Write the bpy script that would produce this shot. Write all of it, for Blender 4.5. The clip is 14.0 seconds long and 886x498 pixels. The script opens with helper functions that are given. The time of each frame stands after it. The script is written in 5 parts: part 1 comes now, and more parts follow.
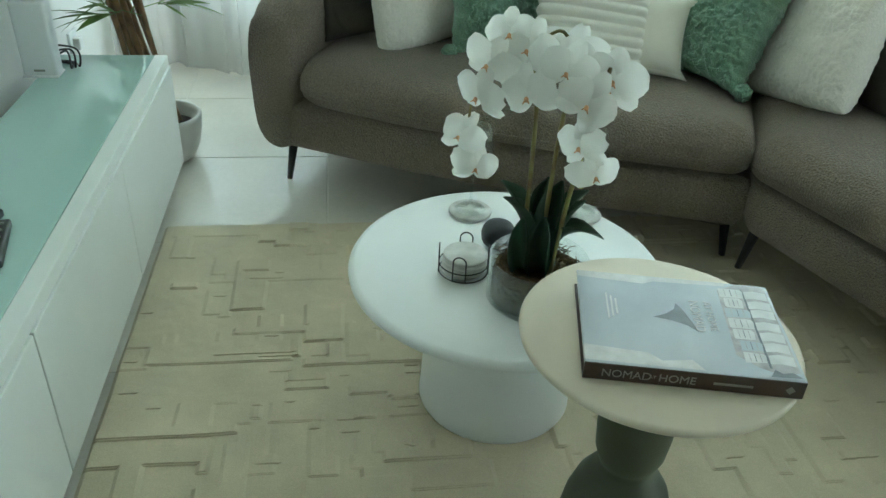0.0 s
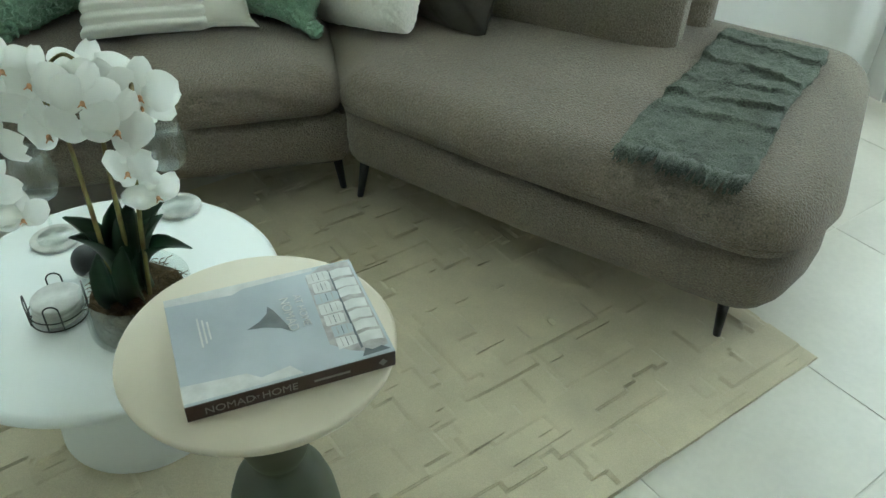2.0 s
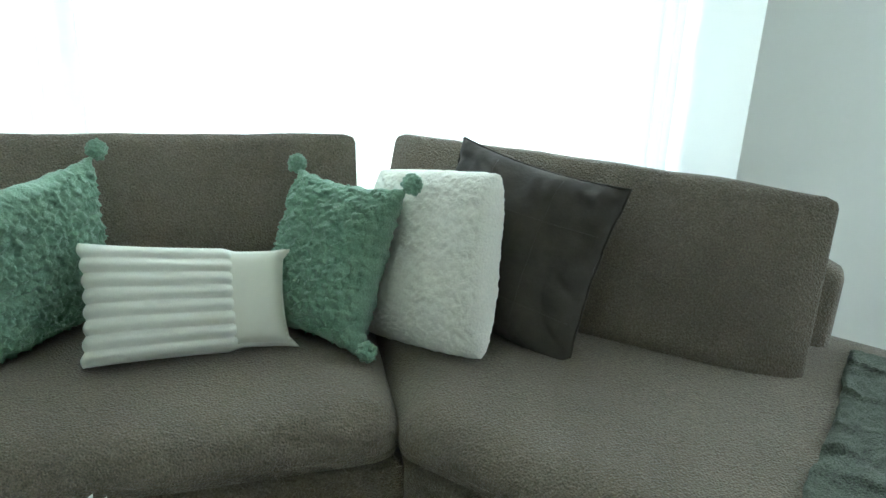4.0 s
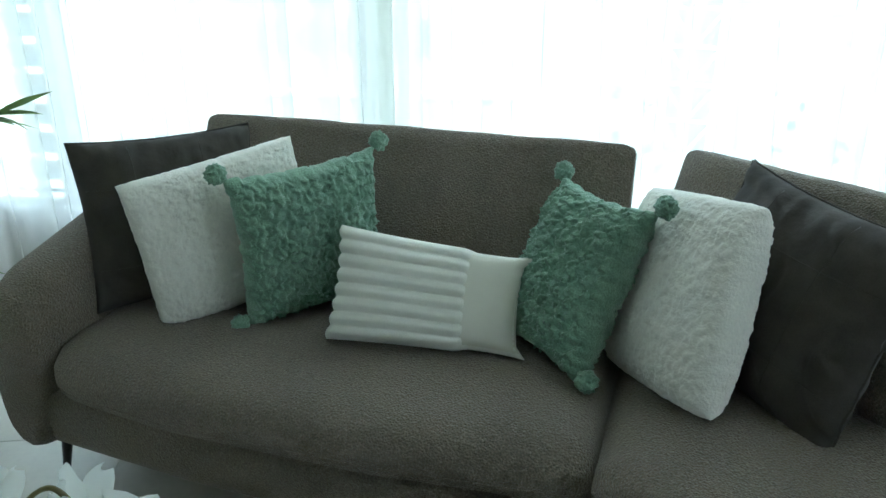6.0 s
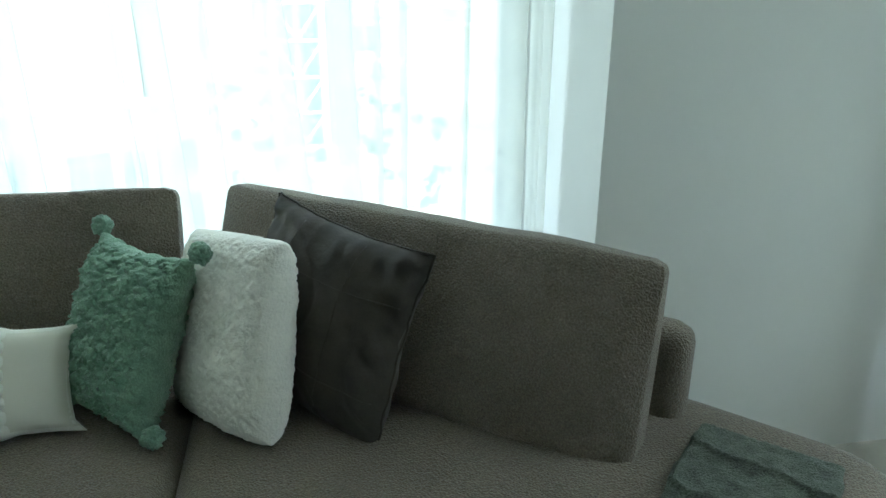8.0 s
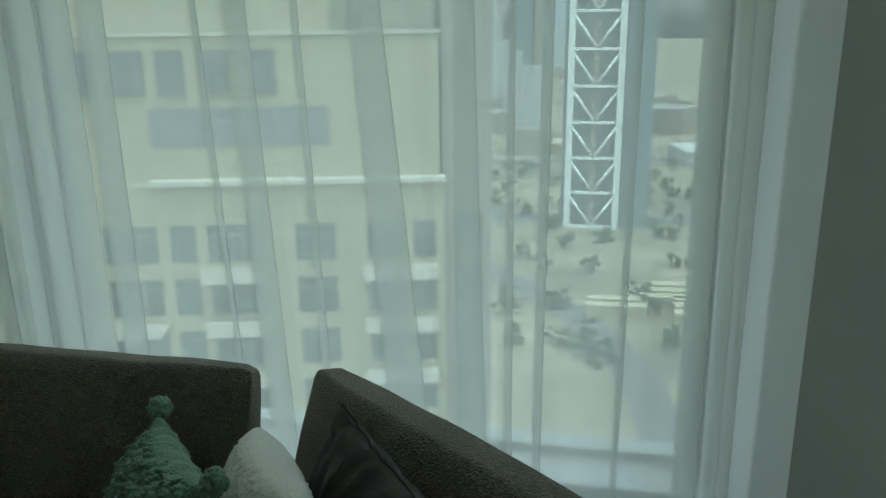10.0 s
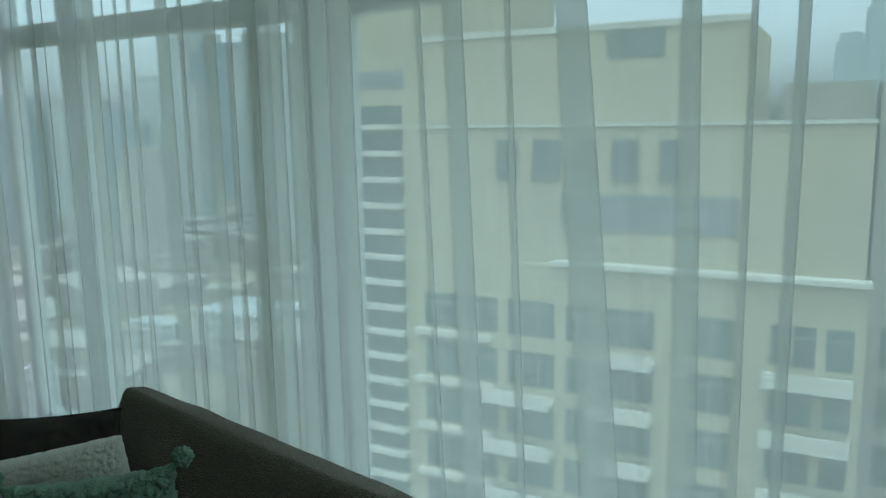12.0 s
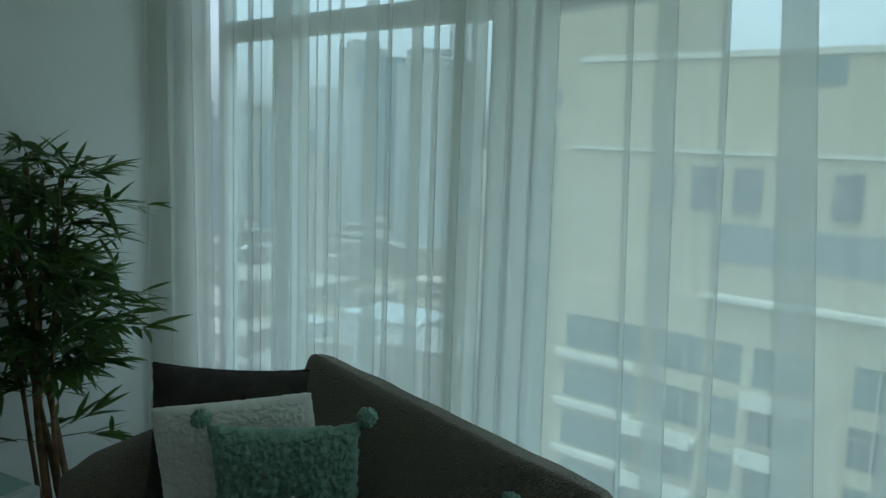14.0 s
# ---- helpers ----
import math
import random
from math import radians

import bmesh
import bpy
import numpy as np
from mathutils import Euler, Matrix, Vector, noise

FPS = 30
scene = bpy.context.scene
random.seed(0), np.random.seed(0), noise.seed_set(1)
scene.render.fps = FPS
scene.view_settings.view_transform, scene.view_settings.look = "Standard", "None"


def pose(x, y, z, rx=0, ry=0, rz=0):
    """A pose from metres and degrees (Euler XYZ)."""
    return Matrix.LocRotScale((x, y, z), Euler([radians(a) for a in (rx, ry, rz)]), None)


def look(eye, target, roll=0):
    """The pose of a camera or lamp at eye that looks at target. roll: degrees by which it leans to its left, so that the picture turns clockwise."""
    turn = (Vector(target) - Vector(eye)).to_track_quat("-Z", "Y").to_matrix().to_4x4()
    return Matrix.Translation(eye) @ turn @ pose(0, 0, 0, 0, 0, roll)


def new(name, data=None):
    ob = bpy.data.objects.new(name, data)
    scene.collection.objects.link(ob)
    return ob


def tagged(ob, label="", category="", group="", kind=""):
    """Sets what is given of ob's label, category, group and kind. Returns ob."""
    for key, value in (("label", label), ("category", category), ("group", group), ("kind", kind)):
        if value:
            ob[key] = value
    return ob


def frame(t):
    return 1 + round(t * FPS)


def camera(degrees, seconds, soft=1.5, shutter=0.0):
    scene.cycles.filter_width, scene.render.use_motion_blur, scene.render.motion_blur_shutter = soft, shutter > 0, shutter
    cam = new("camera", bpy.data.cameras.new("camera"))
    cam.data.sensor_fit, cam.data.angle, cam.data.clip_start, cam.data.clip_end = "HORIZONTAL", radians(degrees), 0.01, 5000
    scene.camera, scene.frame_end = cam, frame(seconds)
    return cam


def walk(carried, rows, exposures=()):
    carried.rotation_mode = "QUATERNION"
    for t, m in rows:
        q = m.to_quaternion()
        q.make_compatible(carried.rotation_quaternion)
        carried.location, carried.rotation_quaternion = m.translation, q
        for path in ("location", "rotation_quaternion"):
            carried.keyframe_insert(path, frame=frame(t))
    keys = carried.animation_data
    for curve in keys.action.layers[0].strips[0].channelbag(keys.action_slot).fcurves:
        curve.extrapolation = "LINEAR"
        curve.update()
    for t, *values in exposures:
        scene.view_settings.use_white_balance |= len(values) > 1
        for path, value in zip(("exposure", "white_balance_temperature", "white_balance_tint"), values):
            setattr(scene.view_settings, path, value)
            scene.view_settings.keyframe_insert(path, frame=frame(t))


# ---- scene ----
cam = camera(59.3, 14.0)
PATH = [
    (0, (-0.27, -2.017, 1.148), (-0.713, -0.376, 0.094), 3.2),
    (0.5, (-0.215, -2.007, 1.165), (-0.46, -0.43, -0.04), 2.1),
    (1, (-0.166, -1.991, 1.191), (-0.2, -0.432, -0.061), 1.5),
    (1.5, (-0.14, -1.963, 1.23), (0.028, -0.405, -0.012), 1.6),
    (2, (-0.122, -1.916, 1.267), (0.218, -0.371, 0.044), 1.8),
    (2.5, (-0.064, -1.806, 1.313), (0.412, -0.203, 0.215), 2.5),
    (3, (-0.036, -1.677, 1.322), (0.468, 0.072, 0.493), 1.8),
    (3.5, (-0.16, -1.52, 1.309), (0.35, 0.265, 0.564), 2.1),
    (4, (-0.23, -1.406, 1.277), (0.185, 0.419, 0.57), 2.5),
    (4.2, (-0.266, -1.379, 1.239), (0.104, 0.469, 0.569), 3.2),
    (6.3, (0.154, -1.281, 1.286), (-0.46, 0.474, 0.551), -0.3),
    (6.5, (0.176, -1.309, 1.278), (-0.341, 0.48, 0.548), -0.4),
    (7, (0.201, -1.381, 1.217), (0.106, 0.486, 0.507), 0.1),
    (7.5, (0.231, -1.396, 1.267), (0.48, 0.448, 0.533), 0.1),
    (7.7, (0.262, -1.364, 1.327), (0.6, 0.46, 0.579), 0.3),
    (9.8, (0.614, -0.812, 1.506), (0.323, 1.087, 0.948), -0.7),
    (10, (0.672, -0.768, 1.507), (0.285, 1.116, 0.959), -0.7),
    (10.5, (0.852, -0.685, 1.558), (0.139, 1.103, 1.015), -1.8),
    (11, (0.864, -0.636, 1.595), (-0.031, 1.078, 1.08), -1.0),
    (11.5, (0.86, -0.552, 1.599), (-0.207, 1.091, 1.196), -0.5),
    (12, (0.927, -0.414, 1.572), (-0.373, 1.071, 1.251), -0.9),
    (12.5, (0.979, -0.371, 1.573), (-0.547, 0.892, 1.293), -0.7),
    (13, (0.997, -0.373, 1.569), (-0.608, 0.786, 1.288), 0.2),
    (13.5, (1.01, -0.409, 1.551), (-0.629, 0.7, 1.263), 0.7),
    (14, (0.898, -0.529, 1.503), (-0.662, 0.691, 1.223), 2.1),
]
K = 1.1  # plan units to metres
EXPO = [(0, 3.9, 5700, 3), (1, 4.1, 5700, 4), (2, 4.1, 5800, 6), (3, 4.45, 5750, 8), (3.5, 4.45, 5650, 8), (4, 4.0, 5550, 8), (6.5, 3.4, 5300, 8), (7.5, 3.5, 5400, 7), (9.8, 1.4, 5620, -1), (11.5, 1.3, 5350, -3), (14, 1.3, 5150, -4)]
walk(cam, [(t, look([K * c for c in eye], [K * c for c in target], roll)) for t, eye, target, roll in PATH], EXPO)

# ---- world and sun ----
SUN_EL, SUN_AZ = radians(77), radians(150)  # azimuth clockwise from +y
world = bpy.data.worlds.new("world")
scene.world = world
world.use_nodes = True
sky = world.node_tree.nodes.new("ShaderNodeTexSky")
sky.sky_type = "NISHITA"
sky.sun_disc = False
sky.sun_elevation, sky.sun_rotation = SUN_EL, SUN_AZ
sky.air_density, sky.dust_density, sky.ozone_density = 1.0, 4.0, 0.3
bg = world.node_tree.nodes["Background"]
bg.inputs["Strength"].default_value = 0.15
haze = world.node_tree.nodes.new("ShaderNodeHueSaturation")  # pale, hazy sky
haze.inputs["Saturation"].default_value = 0.12
world.node_tree.links.new(sky.outputs[0], haze.inputs["Color"])
world.node_tree.links.new(haze.outputs[0], bg.inputs["Color"])
sun = new("sun", bpy.data.lights.new("sun", "SUN"))
sun.data.energy, sun.data.angle, sun.data.color = 0.4, radians(10), (1.0, 0.95, 0.86)
sun.matrix_world = look((0, 0, 0), (-math.sin(SUN_AZ) * math.cos(SUN_EL), -math.cos(SUN_AZ) * math.cos(SUN_EL), -math.sin(SUN_EL)))
sun.location = (0, 0, 40)


# ---- materials ----
def mat(name, color, rough=0.6, var=0.12, vscale=8.0, grain=0.0, gscale=300.0, bump=0.0, bscale=120.0, metal=0.0, spec=0.5, rand=0.0, second=None, sheen=0.0, kind="noise", bdist=0.002):
    """A principled material with stains at vscale, grain at gscale and relief at bscale (per metre)."""
    m = bpy.data.materials.new(name)
    m.use_nodes = True
    nt = m.node_tree
    N, L = nt.nodes, nt.links
    p = N["Principled BSDF"]
    p.inputs["Roughness"].default_value = rough
    p.inputs["Metallic"].default_value = metal
    p.inputs["Specular IOR Level"].default_value = spec
    p.inputs["Sheen Weight"].default_value = sheen
    tc = N.new("ShaderNodeTexCoord")
    n1 = N.new("ShaderNodeTexNoise")
    n1.inputs["Scale"].default_value, n1.inputs["Detail"].default_value = vscale, 5
    L.new(tc.outputs["Object"], n1.inputs["Vector"])
    c2 = second or tuple(c * (1 - 1.6 * var) for c in color)
    mix = N.new("ShaderNodeMix")
    mix.data_type = "RGBA"
    mix.inputs[6].default_value = (*[min(1, c * (1 + var * 0.5)) for c in color], 1)
    mix.inputs[7].default_value = (*c2, 1)
    ramp = N.new("ShaderNodeMapRange")
    ramp.inputs[1].default_value, ramp.inputs[2].default_value = 0.3, 0.7
    L.new(n1.outputs["Fac"], ramp.inputs[0])
    L.new(ramp.outputs[0], mix.inputs[0])
    out = mix.outputs[2]
    if grain:
        n2 = N.new("ShaderNodeTexNoise")
        n2.inputs["Scale"].default_value, n2.inputs["Detail"].default_value = gscale, 2
        L.new(tc.outputs["Object"], n2.inputs["Vector"])
        r2 = N.new("ShaderNodeMapRange")
        r2.inputs[1].default_value, r2.inputs[2].default_value, r2.inputs[3].default_value, r2.inputs[4].default_value = 0.25, 0.75, 1 - grain, 1 + grain
        L.new(n2.outputs["Fac"], r2.inputs[0])
        mul = N.new("ShaderNodeVectorMath")
        mul.operation = "SCALE"
        L.new(out, mul.inputs[0])
        L.new(r2.outputs[0], mul.inputs["Scale"])
        out = mul.outputs[0]
    if rand:
        oi = N.new("ShaderNodeObjectInfo")
        r3 = N.new("ShaderNodeMapRange")
        r3.inputs[3].default_value, r3.inputs[4].default_value = 1 - rand, 1 + rand
        L.new(oi.outputs["Random"], r3.inputs[0])
        mul = N.new("ShaderNodeVectorMath")
        mul.operation = "SCALE"
        L.new(out, mul.inputs[0])
        L.new(r3.outputs[0], mul.inputs["Scale"])
        out = mul.outputs[0]
    L.new(out, p.inputs["Base Color"])
    if bump:
        if kind == "voronoi":
            nb = N.new("ShaderNodeTexVoronoi")
            nb.feature = "SMOOTH_F1"
            hout = nb.outputs["Distance"]
        else:
            nb = N.new("ShaderNodeTexNoise")
            nb.inputs["Detail"].default_value = 3
            hout = nb.outputs["Fac"]
        nb.inputs["Scale"].default_value = bscale
        L.new(tc.outputs["Object"], nb.inputs["Vector"])
        b = N.new("ShaderNodeBump")
        b.inputs["Strength"].default_value, b.inputs["Distance"].default_value = bump, bdist
        L.new(hout, b.inputs["Height"])
        L.new(b.outputs[0], p.inputs["Normal"])
    return m


def see_through(name, color, amount, tint=(1, 1, 1), gloss=0.0):
    """Thin cloth or pane: part clear, the rest scatters light both ways (cloth) or mirrors it (pane)."""
    m = bpy.data.materials.new(name)
    m.use_nodes = True
    nt = m.node_tree
    N, L = nt.nodes, nt.links
    N.remove(N["Principled BSDF"])
    clear = N.new("ShaderNodeBsdfTransparent")
    clear.inputs[0].default_value = (*tint, 1)
    mix = N.new("ShaderNodeMixShader")
    L.new(clear.outputs[0], mix.inputs[2])
    if gloss:
        g = N.new("ShaderNodeBsdfGlossy")
        g.inputs["Roughness"].default_value = 0.02
        mix.inputs[0].default_value = amount
        L.new(g.outputs[0], mix.inputs[1])
    else:
        d, tr, half = N.new("ShaderNodeBsdfDiffuse"), N.new("ShaderNodeBsdfTranslucent"), N.new("ShaderNodeMixShader")
        d.inputs[0].default_value = tr.inputs[0].default_value = (*color, 1)
        half.inputs[0].default_value = 0.9
        L.new(d.outputs[0], half.inputs[1])
        L.new(tr.outputs[0], half.inputs[2])
        L.new(half.outputs[0], mix.inputs[1])
        # the weave's density wanders a little
        tc, no, mr = N.new("ShaderNodeTexCoord"), N.new("ShaderNodeTexNoise"), N.new("ShaderNodeMapRange")
        no.inputs["Scale"].default_value = 5
        L.new(tc.outputs["Object"], no.inputs["Vector"])
        mr.inputs[1].default_value, mr.inputs[2].default_value, mr.inputs[3].default_value, mr.inputs[4].default_value = 0.3, 0.7, amount - 0.03, amount + 0.03
        L.new(no.outputs["Fac"], mr.inputs[0])
        L.new(mr.outputs[0], mix.inputs[0])
    L.new(mix.outputs[0], N["Material Output"].inputs[0])
    return m


M_WALL = mat("wall_paint", (0.78, 0.78, 0.75), 0.75, 0.02, 3, bump=0.05, bscale=250)
M_CEIL = mat("ceiling_paint", (0.82, 0.82, 0.8), 0.8, 0.02, 3)
M_TILE = mat("porcelain_tile", (0.64, 0.605, 0.525), 0.33, 0.07, 2.5, grain=0.03, gscale=60, rand=0.03, spec=0.6)
M_GROUT = mat("grout", (0.66, 0.63, 0.56), 0.9, 0.05, 20)
M_RUG = mat("wool_rug", (0.6, 0.525, 0.365), 0.95, 0.1, 7, grain=0.1, gscale=420, bump=0.6, bscale=450, sheen=0.2, second=(0.52, 0.455, 0.32))
M_BOUCLE = mat("boucle_fabric", (0.2, 0.167, 0.126), 0.95, 0.06, 6, grain=0.4, gscale=240, bump=1.0, bscale=250, sheen=0.15, kind="voronoi", bdist=0.006)
M_LEG = mat("black_metal", (0.015, 0.014, 0.013), 0.45, 0.1, 30)
M_CHAR = mat("charcoal_velvet", (0.058, 0.049, 0.039), 0.85, 0.2, 14, grain=0.14, gscale=300, bump=0.45, bscale=30, sheen=0.05, bdist=0.007)
M_SHERPA = mat("sherpa_fleece", (0.88, 0.84, 0.76), 0.95, 0.03, 14, grain=0.06, gscale=150, bump=0.6, bscale=170, sheen=0.3, bdist=0.005)
M_SAGE = mat("sage_fleece", (0.25, 0.39, 0.275), 0.95, 0.12, 30, grain=0.22, gscale=230, bump=0.8, bscale=200, sheen=0.3, bdist=0.005, second=(0.19, 0.31, 0.22))
M_RIB = mat("ribbed_plush", (0.85, 0.83, 0.75), 0.9, 0.03, 10, grain=0.04, gscale=300, bump=0.4, bscale=300, sheen=0.3)
M_COTTON = mat("cream_cotton", (0.76, 0.73, 0.63), 0.85, 0.03, 10, bump=0.15, bscale=500)
M_THROW = mat("green_throw", (0.118, 0.136, 0.104), 0.95, 0.2, 25, grain=0.55, gscale=220, bump=1.0, bscale=230, sheen=0.1, bdist=0.008, second=(0.075, 0.09, 0.068))
M_WHITE = mat("white_lacquer", (0.8, 0.82, 0.8), 0.42, 0.02, 4, bump=0.04, bscale=90)
M_CREAM = mat("cream_metal", (0.66, 0.58, 0.45), 0.5, 0.03, 5)
M_OLIVE = mat("olive_ceramic", (0.066, 0.075, 0.047), 0.5, 0.08, 12, bump=0.05, bscale=300)
M_CONS = mat("console_white", (0.74, 0.77, 0.73), 0.4, 0.02, 5)
M_CTOP = mat("backpainted_glass", (0.42, 0.58, 0.53), 0.04, 0.01, 2, spec=0.6)
M_PLINTH = mat("plinth_grey", (0.3, 0.31, 0.28), 0.6, 0.05, 8)
M_PLASTIC = mat("white_plastic", (0.75, 0.76, 0.76), 0.45, 0.02, 8)
M_DARK = mat("dark_plastic", (0.02, 0.021, 0.022), 0.4, 0.08, 20)
M_POT = mat("white_planter", (0.68, 0.68, 0.64), 0.55, 0.05, 10, bump=0.1, bscale=80)
M_SOIL = mat("dark_soil", (0.05, 0.035, 0.03), 0.95, 0.25, 40, bump=0.9, bscale=150, bdist=0.006)
M_MOSS = mat("dried_moss", (0.13, 0.085, 0.035), 0.95, 0.35, 60, grain=0.3, gscale=250, bump=1.0, bscale=180, bdist=0.006)
M_CANE = mat("cane", (0.2, 0.12, 0.05), 0.6, 0.3, 25, bump=0.2, bscale=60)
M_BLEAF = mat("bamboo_leaf", (0.085, 0.14, 0.035), 0.45, 0.3, 12, second=(0.06, 0.11, 0.03))
M_OLEAF = mat("orchid_leaf", (0.015, 0.046, 0.022), 0.35, 0.25, 18)
M_STEM = mat("orchid_stem", (0.2, 0.2, 0.06), 0.5, 0.3, 30, second=(0.16, 0.1, 0.04))
M_BUD = mat("orchid_bud", (0.45, 0.42, 0.1), 0.5, 0.15, 60)
M_LIP = mat("orchid_lip", (0.75, 0.42, 0.22), 0.6, 0.25, 150)
M_STONE = mat("dark_stone", (0.025, 0.027, 0.03), 0.55, 0.2, 40, bump=0.2, bscale=90)
M_MARBLE = mat("marble", (0.66, 0.65, 0.61), 0.35, 0.1, 35, second=(0.48, 0.47, 0.44))
M_PAPER = mat("paper", (0.75, 0.73, 0.68), 0.85, 0.05, 60)
M_COVER = mat("book_cover", (0.47, 0.49, 0.52), 0.22, 0.15, 5, second=(0.33, 0.36, 0.4))
M_COVER2 = mat("book_photo_light", (0.64, 0.63, 0.61), 0.22, 0.12, 40)
M_COVER3 = mat("book_photo_shadow", (0.43, 0.4, 0.38), 0.22, 0.25, 60)
M_COVER4 = mat("book_photo_dark", (0.11, 0.12, 0.13), 0.22, 0.2, 50)
M_SPINE = mat("book_spine", (0.068, 0.038, 0.03), 0.3, 0.15, 40)
M_LETTER = mat("silver_letter", (0.34, 0.31, 0.28), 0.35, 0.02, 20)
M_FRAME = mat("window_frame", (0.66, 0.68, 0.66), 0.45, 0.04, 6)
M_SILL = mat("sill_white", (0.78, 0.79, 0.77), 0.4, 0.03, 6)
M_CURT = see_through("sheer_voile", (0.78, 0.79, 0.75), 0.43)
M_PANE = see_through("window_glass", (1, 1, 1), 0.97, tint=(0.9, 0.97, 0.95), gloss=1.0)
M_PETAL = mat("orchid_petal", (0.9, 0.9, 0.87), 0.5, 0.02, 30, bump=0.12, bscale=160)
# outdoors
M_FACADE = mat("cream_render", (0.37, 0.33, 0.225), 0.85, 0.07, 0.12, grain=0.05, gscale=2)
M_FACADE2 = mat("grey_render", (0.26, 0.24, 0.2), 0.85, 0.06, 0.15)
M_TRIM = mat("white_render", (0.52, 0.5, 0.43), 0.8, 0.08, 0.3)
M_WIN = mat("facade_glazing", (0.075, 0.105, 0.105), 0.12, 0.3, 0.25, spec=0.7, rand=0.3)
M_LOUVRE = mat("louvre_grey", (0.16, 0.17, 0.18), 0.6, 0.08, 0.4)
M_SIGN = mat("sign_grey", (0.09, 0.1, 0.11), 0.5, 0.05, 0.5)
M_SAND = mat("sandy_ground", (0.25, 0.215, 0.155), 0.95, 0.3, 0.02, grain=0.3, gscale=0.09, second=(0.1, 0.1, 0.07))
M_ROAD = mat("asphalt", (0.12, 0.12, 0.12), 0.9, 0.1, 0.05)
M_STEEL = mat("white_steel", (0.75, 0.78, 0.76), 0.5, 0.04, 0.3)
M_TREE = mat("tree_green", (0.05, 0.07, 0.03), 0.9, 0.3, 0.3)


def translucent(m, color, share):
    """Lets part of the light pass through a thin leaf."""
    N, L = m.node_tree.nodes, m.node_tree.links
    tr, mix = N.new("ShaderNodeBsdfTranslucent"), N.new("ShaderNodeMixShader")
    tr.inputs[0].default_value = (*color, 1)
    mix.inputs[0].default_value = share
    L.new(N["Principled BSDF"].outputs[0], mix.inputs[1])
    L.new(tr.outputs[0], mix.inputs[2])
    L.new(mix.outputs[0], N["Material Output"].inputs[0])


translucent(M_BLEAF, (0.16, 0.24, 0.05), 0.4)
translucent(M_PETAL, (0.94, 0.94, 0.9), 0.5)


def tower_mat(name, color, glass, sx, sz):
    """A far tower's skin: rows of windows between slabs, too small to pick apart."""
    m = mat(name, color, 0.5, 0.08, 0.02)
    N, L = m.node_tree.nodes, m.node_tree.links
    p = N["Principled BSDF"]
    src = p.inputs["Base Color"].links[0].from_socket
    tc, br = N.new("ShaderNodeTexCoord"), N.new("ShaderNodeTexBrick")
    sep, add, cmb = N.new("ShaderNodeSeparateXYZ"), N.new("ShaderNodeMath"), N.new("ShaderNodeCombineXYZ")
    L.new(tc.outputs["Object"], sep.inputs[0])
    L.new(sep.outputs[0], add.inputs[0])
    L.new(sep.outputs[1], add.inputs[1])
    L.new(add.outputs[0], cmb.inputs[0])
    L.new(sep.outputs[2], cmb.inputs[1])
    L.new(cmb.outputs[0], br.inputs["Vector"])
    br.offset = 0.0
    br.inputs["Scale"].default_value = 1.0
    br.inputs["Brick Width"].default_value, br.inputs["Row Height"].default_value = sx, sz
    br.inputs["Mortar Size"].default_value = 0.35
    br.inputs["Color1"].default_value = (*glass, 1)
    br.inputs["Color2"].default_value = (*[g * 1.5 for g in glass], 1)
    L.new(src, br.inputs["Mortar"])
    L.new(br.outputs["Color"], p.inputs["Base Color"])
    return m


# first and last skins are paled: distance haze put into their base colour
M_TOWERS = [tower_mat("tower_skin_haze_pale", (0.5, 0.5, 0.47), (0.2, 0.22, 0.22), 2.5, 3.4), tower_mat("tower_skin_blue", (0.2, 0.25, 0.27), (0.1, 0.14, 0.16), 2.0, 3.4),
            tower_mat("tower_skin_sand", (0.38, 0.32, 0.25), (0.14, 0.14, 0.13), 3.0, 3.3), tower_mat("tower_skin_haze_blue", (0.44, 0.49, 0.5), (0.26, 0.31, 0.33), 2.2, 3.6)]



# ---- mesh helpers ----
TH = radians(24)
CU, SU = math.cos(TH), math.sin(TH)


def RM(a, b, z=0.0):
    """Room axes (along and across the rug) to plan axes."""
    return Vector((CU * a - SU * b, SU * a + CU * b, z))


def thing(name, loc, label, category, group="", kind=""):
    ob = new(name)
    ob.location = Vector(loc) * K
    return tagged(ob, label, category, group, kind)


def part(name, bm, material, parent=None, label="", smooth=True, kind="", at=None):
    """Links a bmesh, drawn in plan units, as one mesh object under a thing or a part."""
    me = bpy.data.meshes.new(name)
    bm.normal_update()
    for f in bm.faces:
        f.smooth = smooth
    bm.transform(Matrix.Scale(K, 4))
    base = Vector((0, 0, 0))
    o = parent
    while o is not None:
        base += o.location
        o = o.parent
    here = Vector(at) * K if at is not None else base
    bm.transform(Matrix.Translation(-here))
    bm.to_mesh(me)
    bm.free()
    me.materials.append(material)
    ob = new(name, me)
    ob.location = here - base
    ob.parent = parent
    tagged(ob, label, kind=kind)
    return ob


def box(bm, c, half, rot=None, bevel=0.0, seg=2):
    m = Matrix.Translation(c) @ (rot.to_4x4() if rot is not None else Matrix()) @ Matrix.Diagonal((*half, 1))
    r = bmesh.ops.create_cube(bm, size=2.0, matrix=m)
    if bevel:
        es = list({e for v in r["verts"] for e in v.link_edges})
        bmesh.ops.bevel(bm, geom=es, offset=bevel, segments=seg, affect="EDGES", profile=0.5)


def boxed(c, half, rot=None, bevel=0.0, seg=2):
    bm = bmesh.new()
    box(bm, c, half, rot, bevel, seg)
    return bm


ROOM = Matrix.Rotation(TH, 3, "Z")


def turned(angle):
    return Matrix.Rotation(angle, 3, "Z")


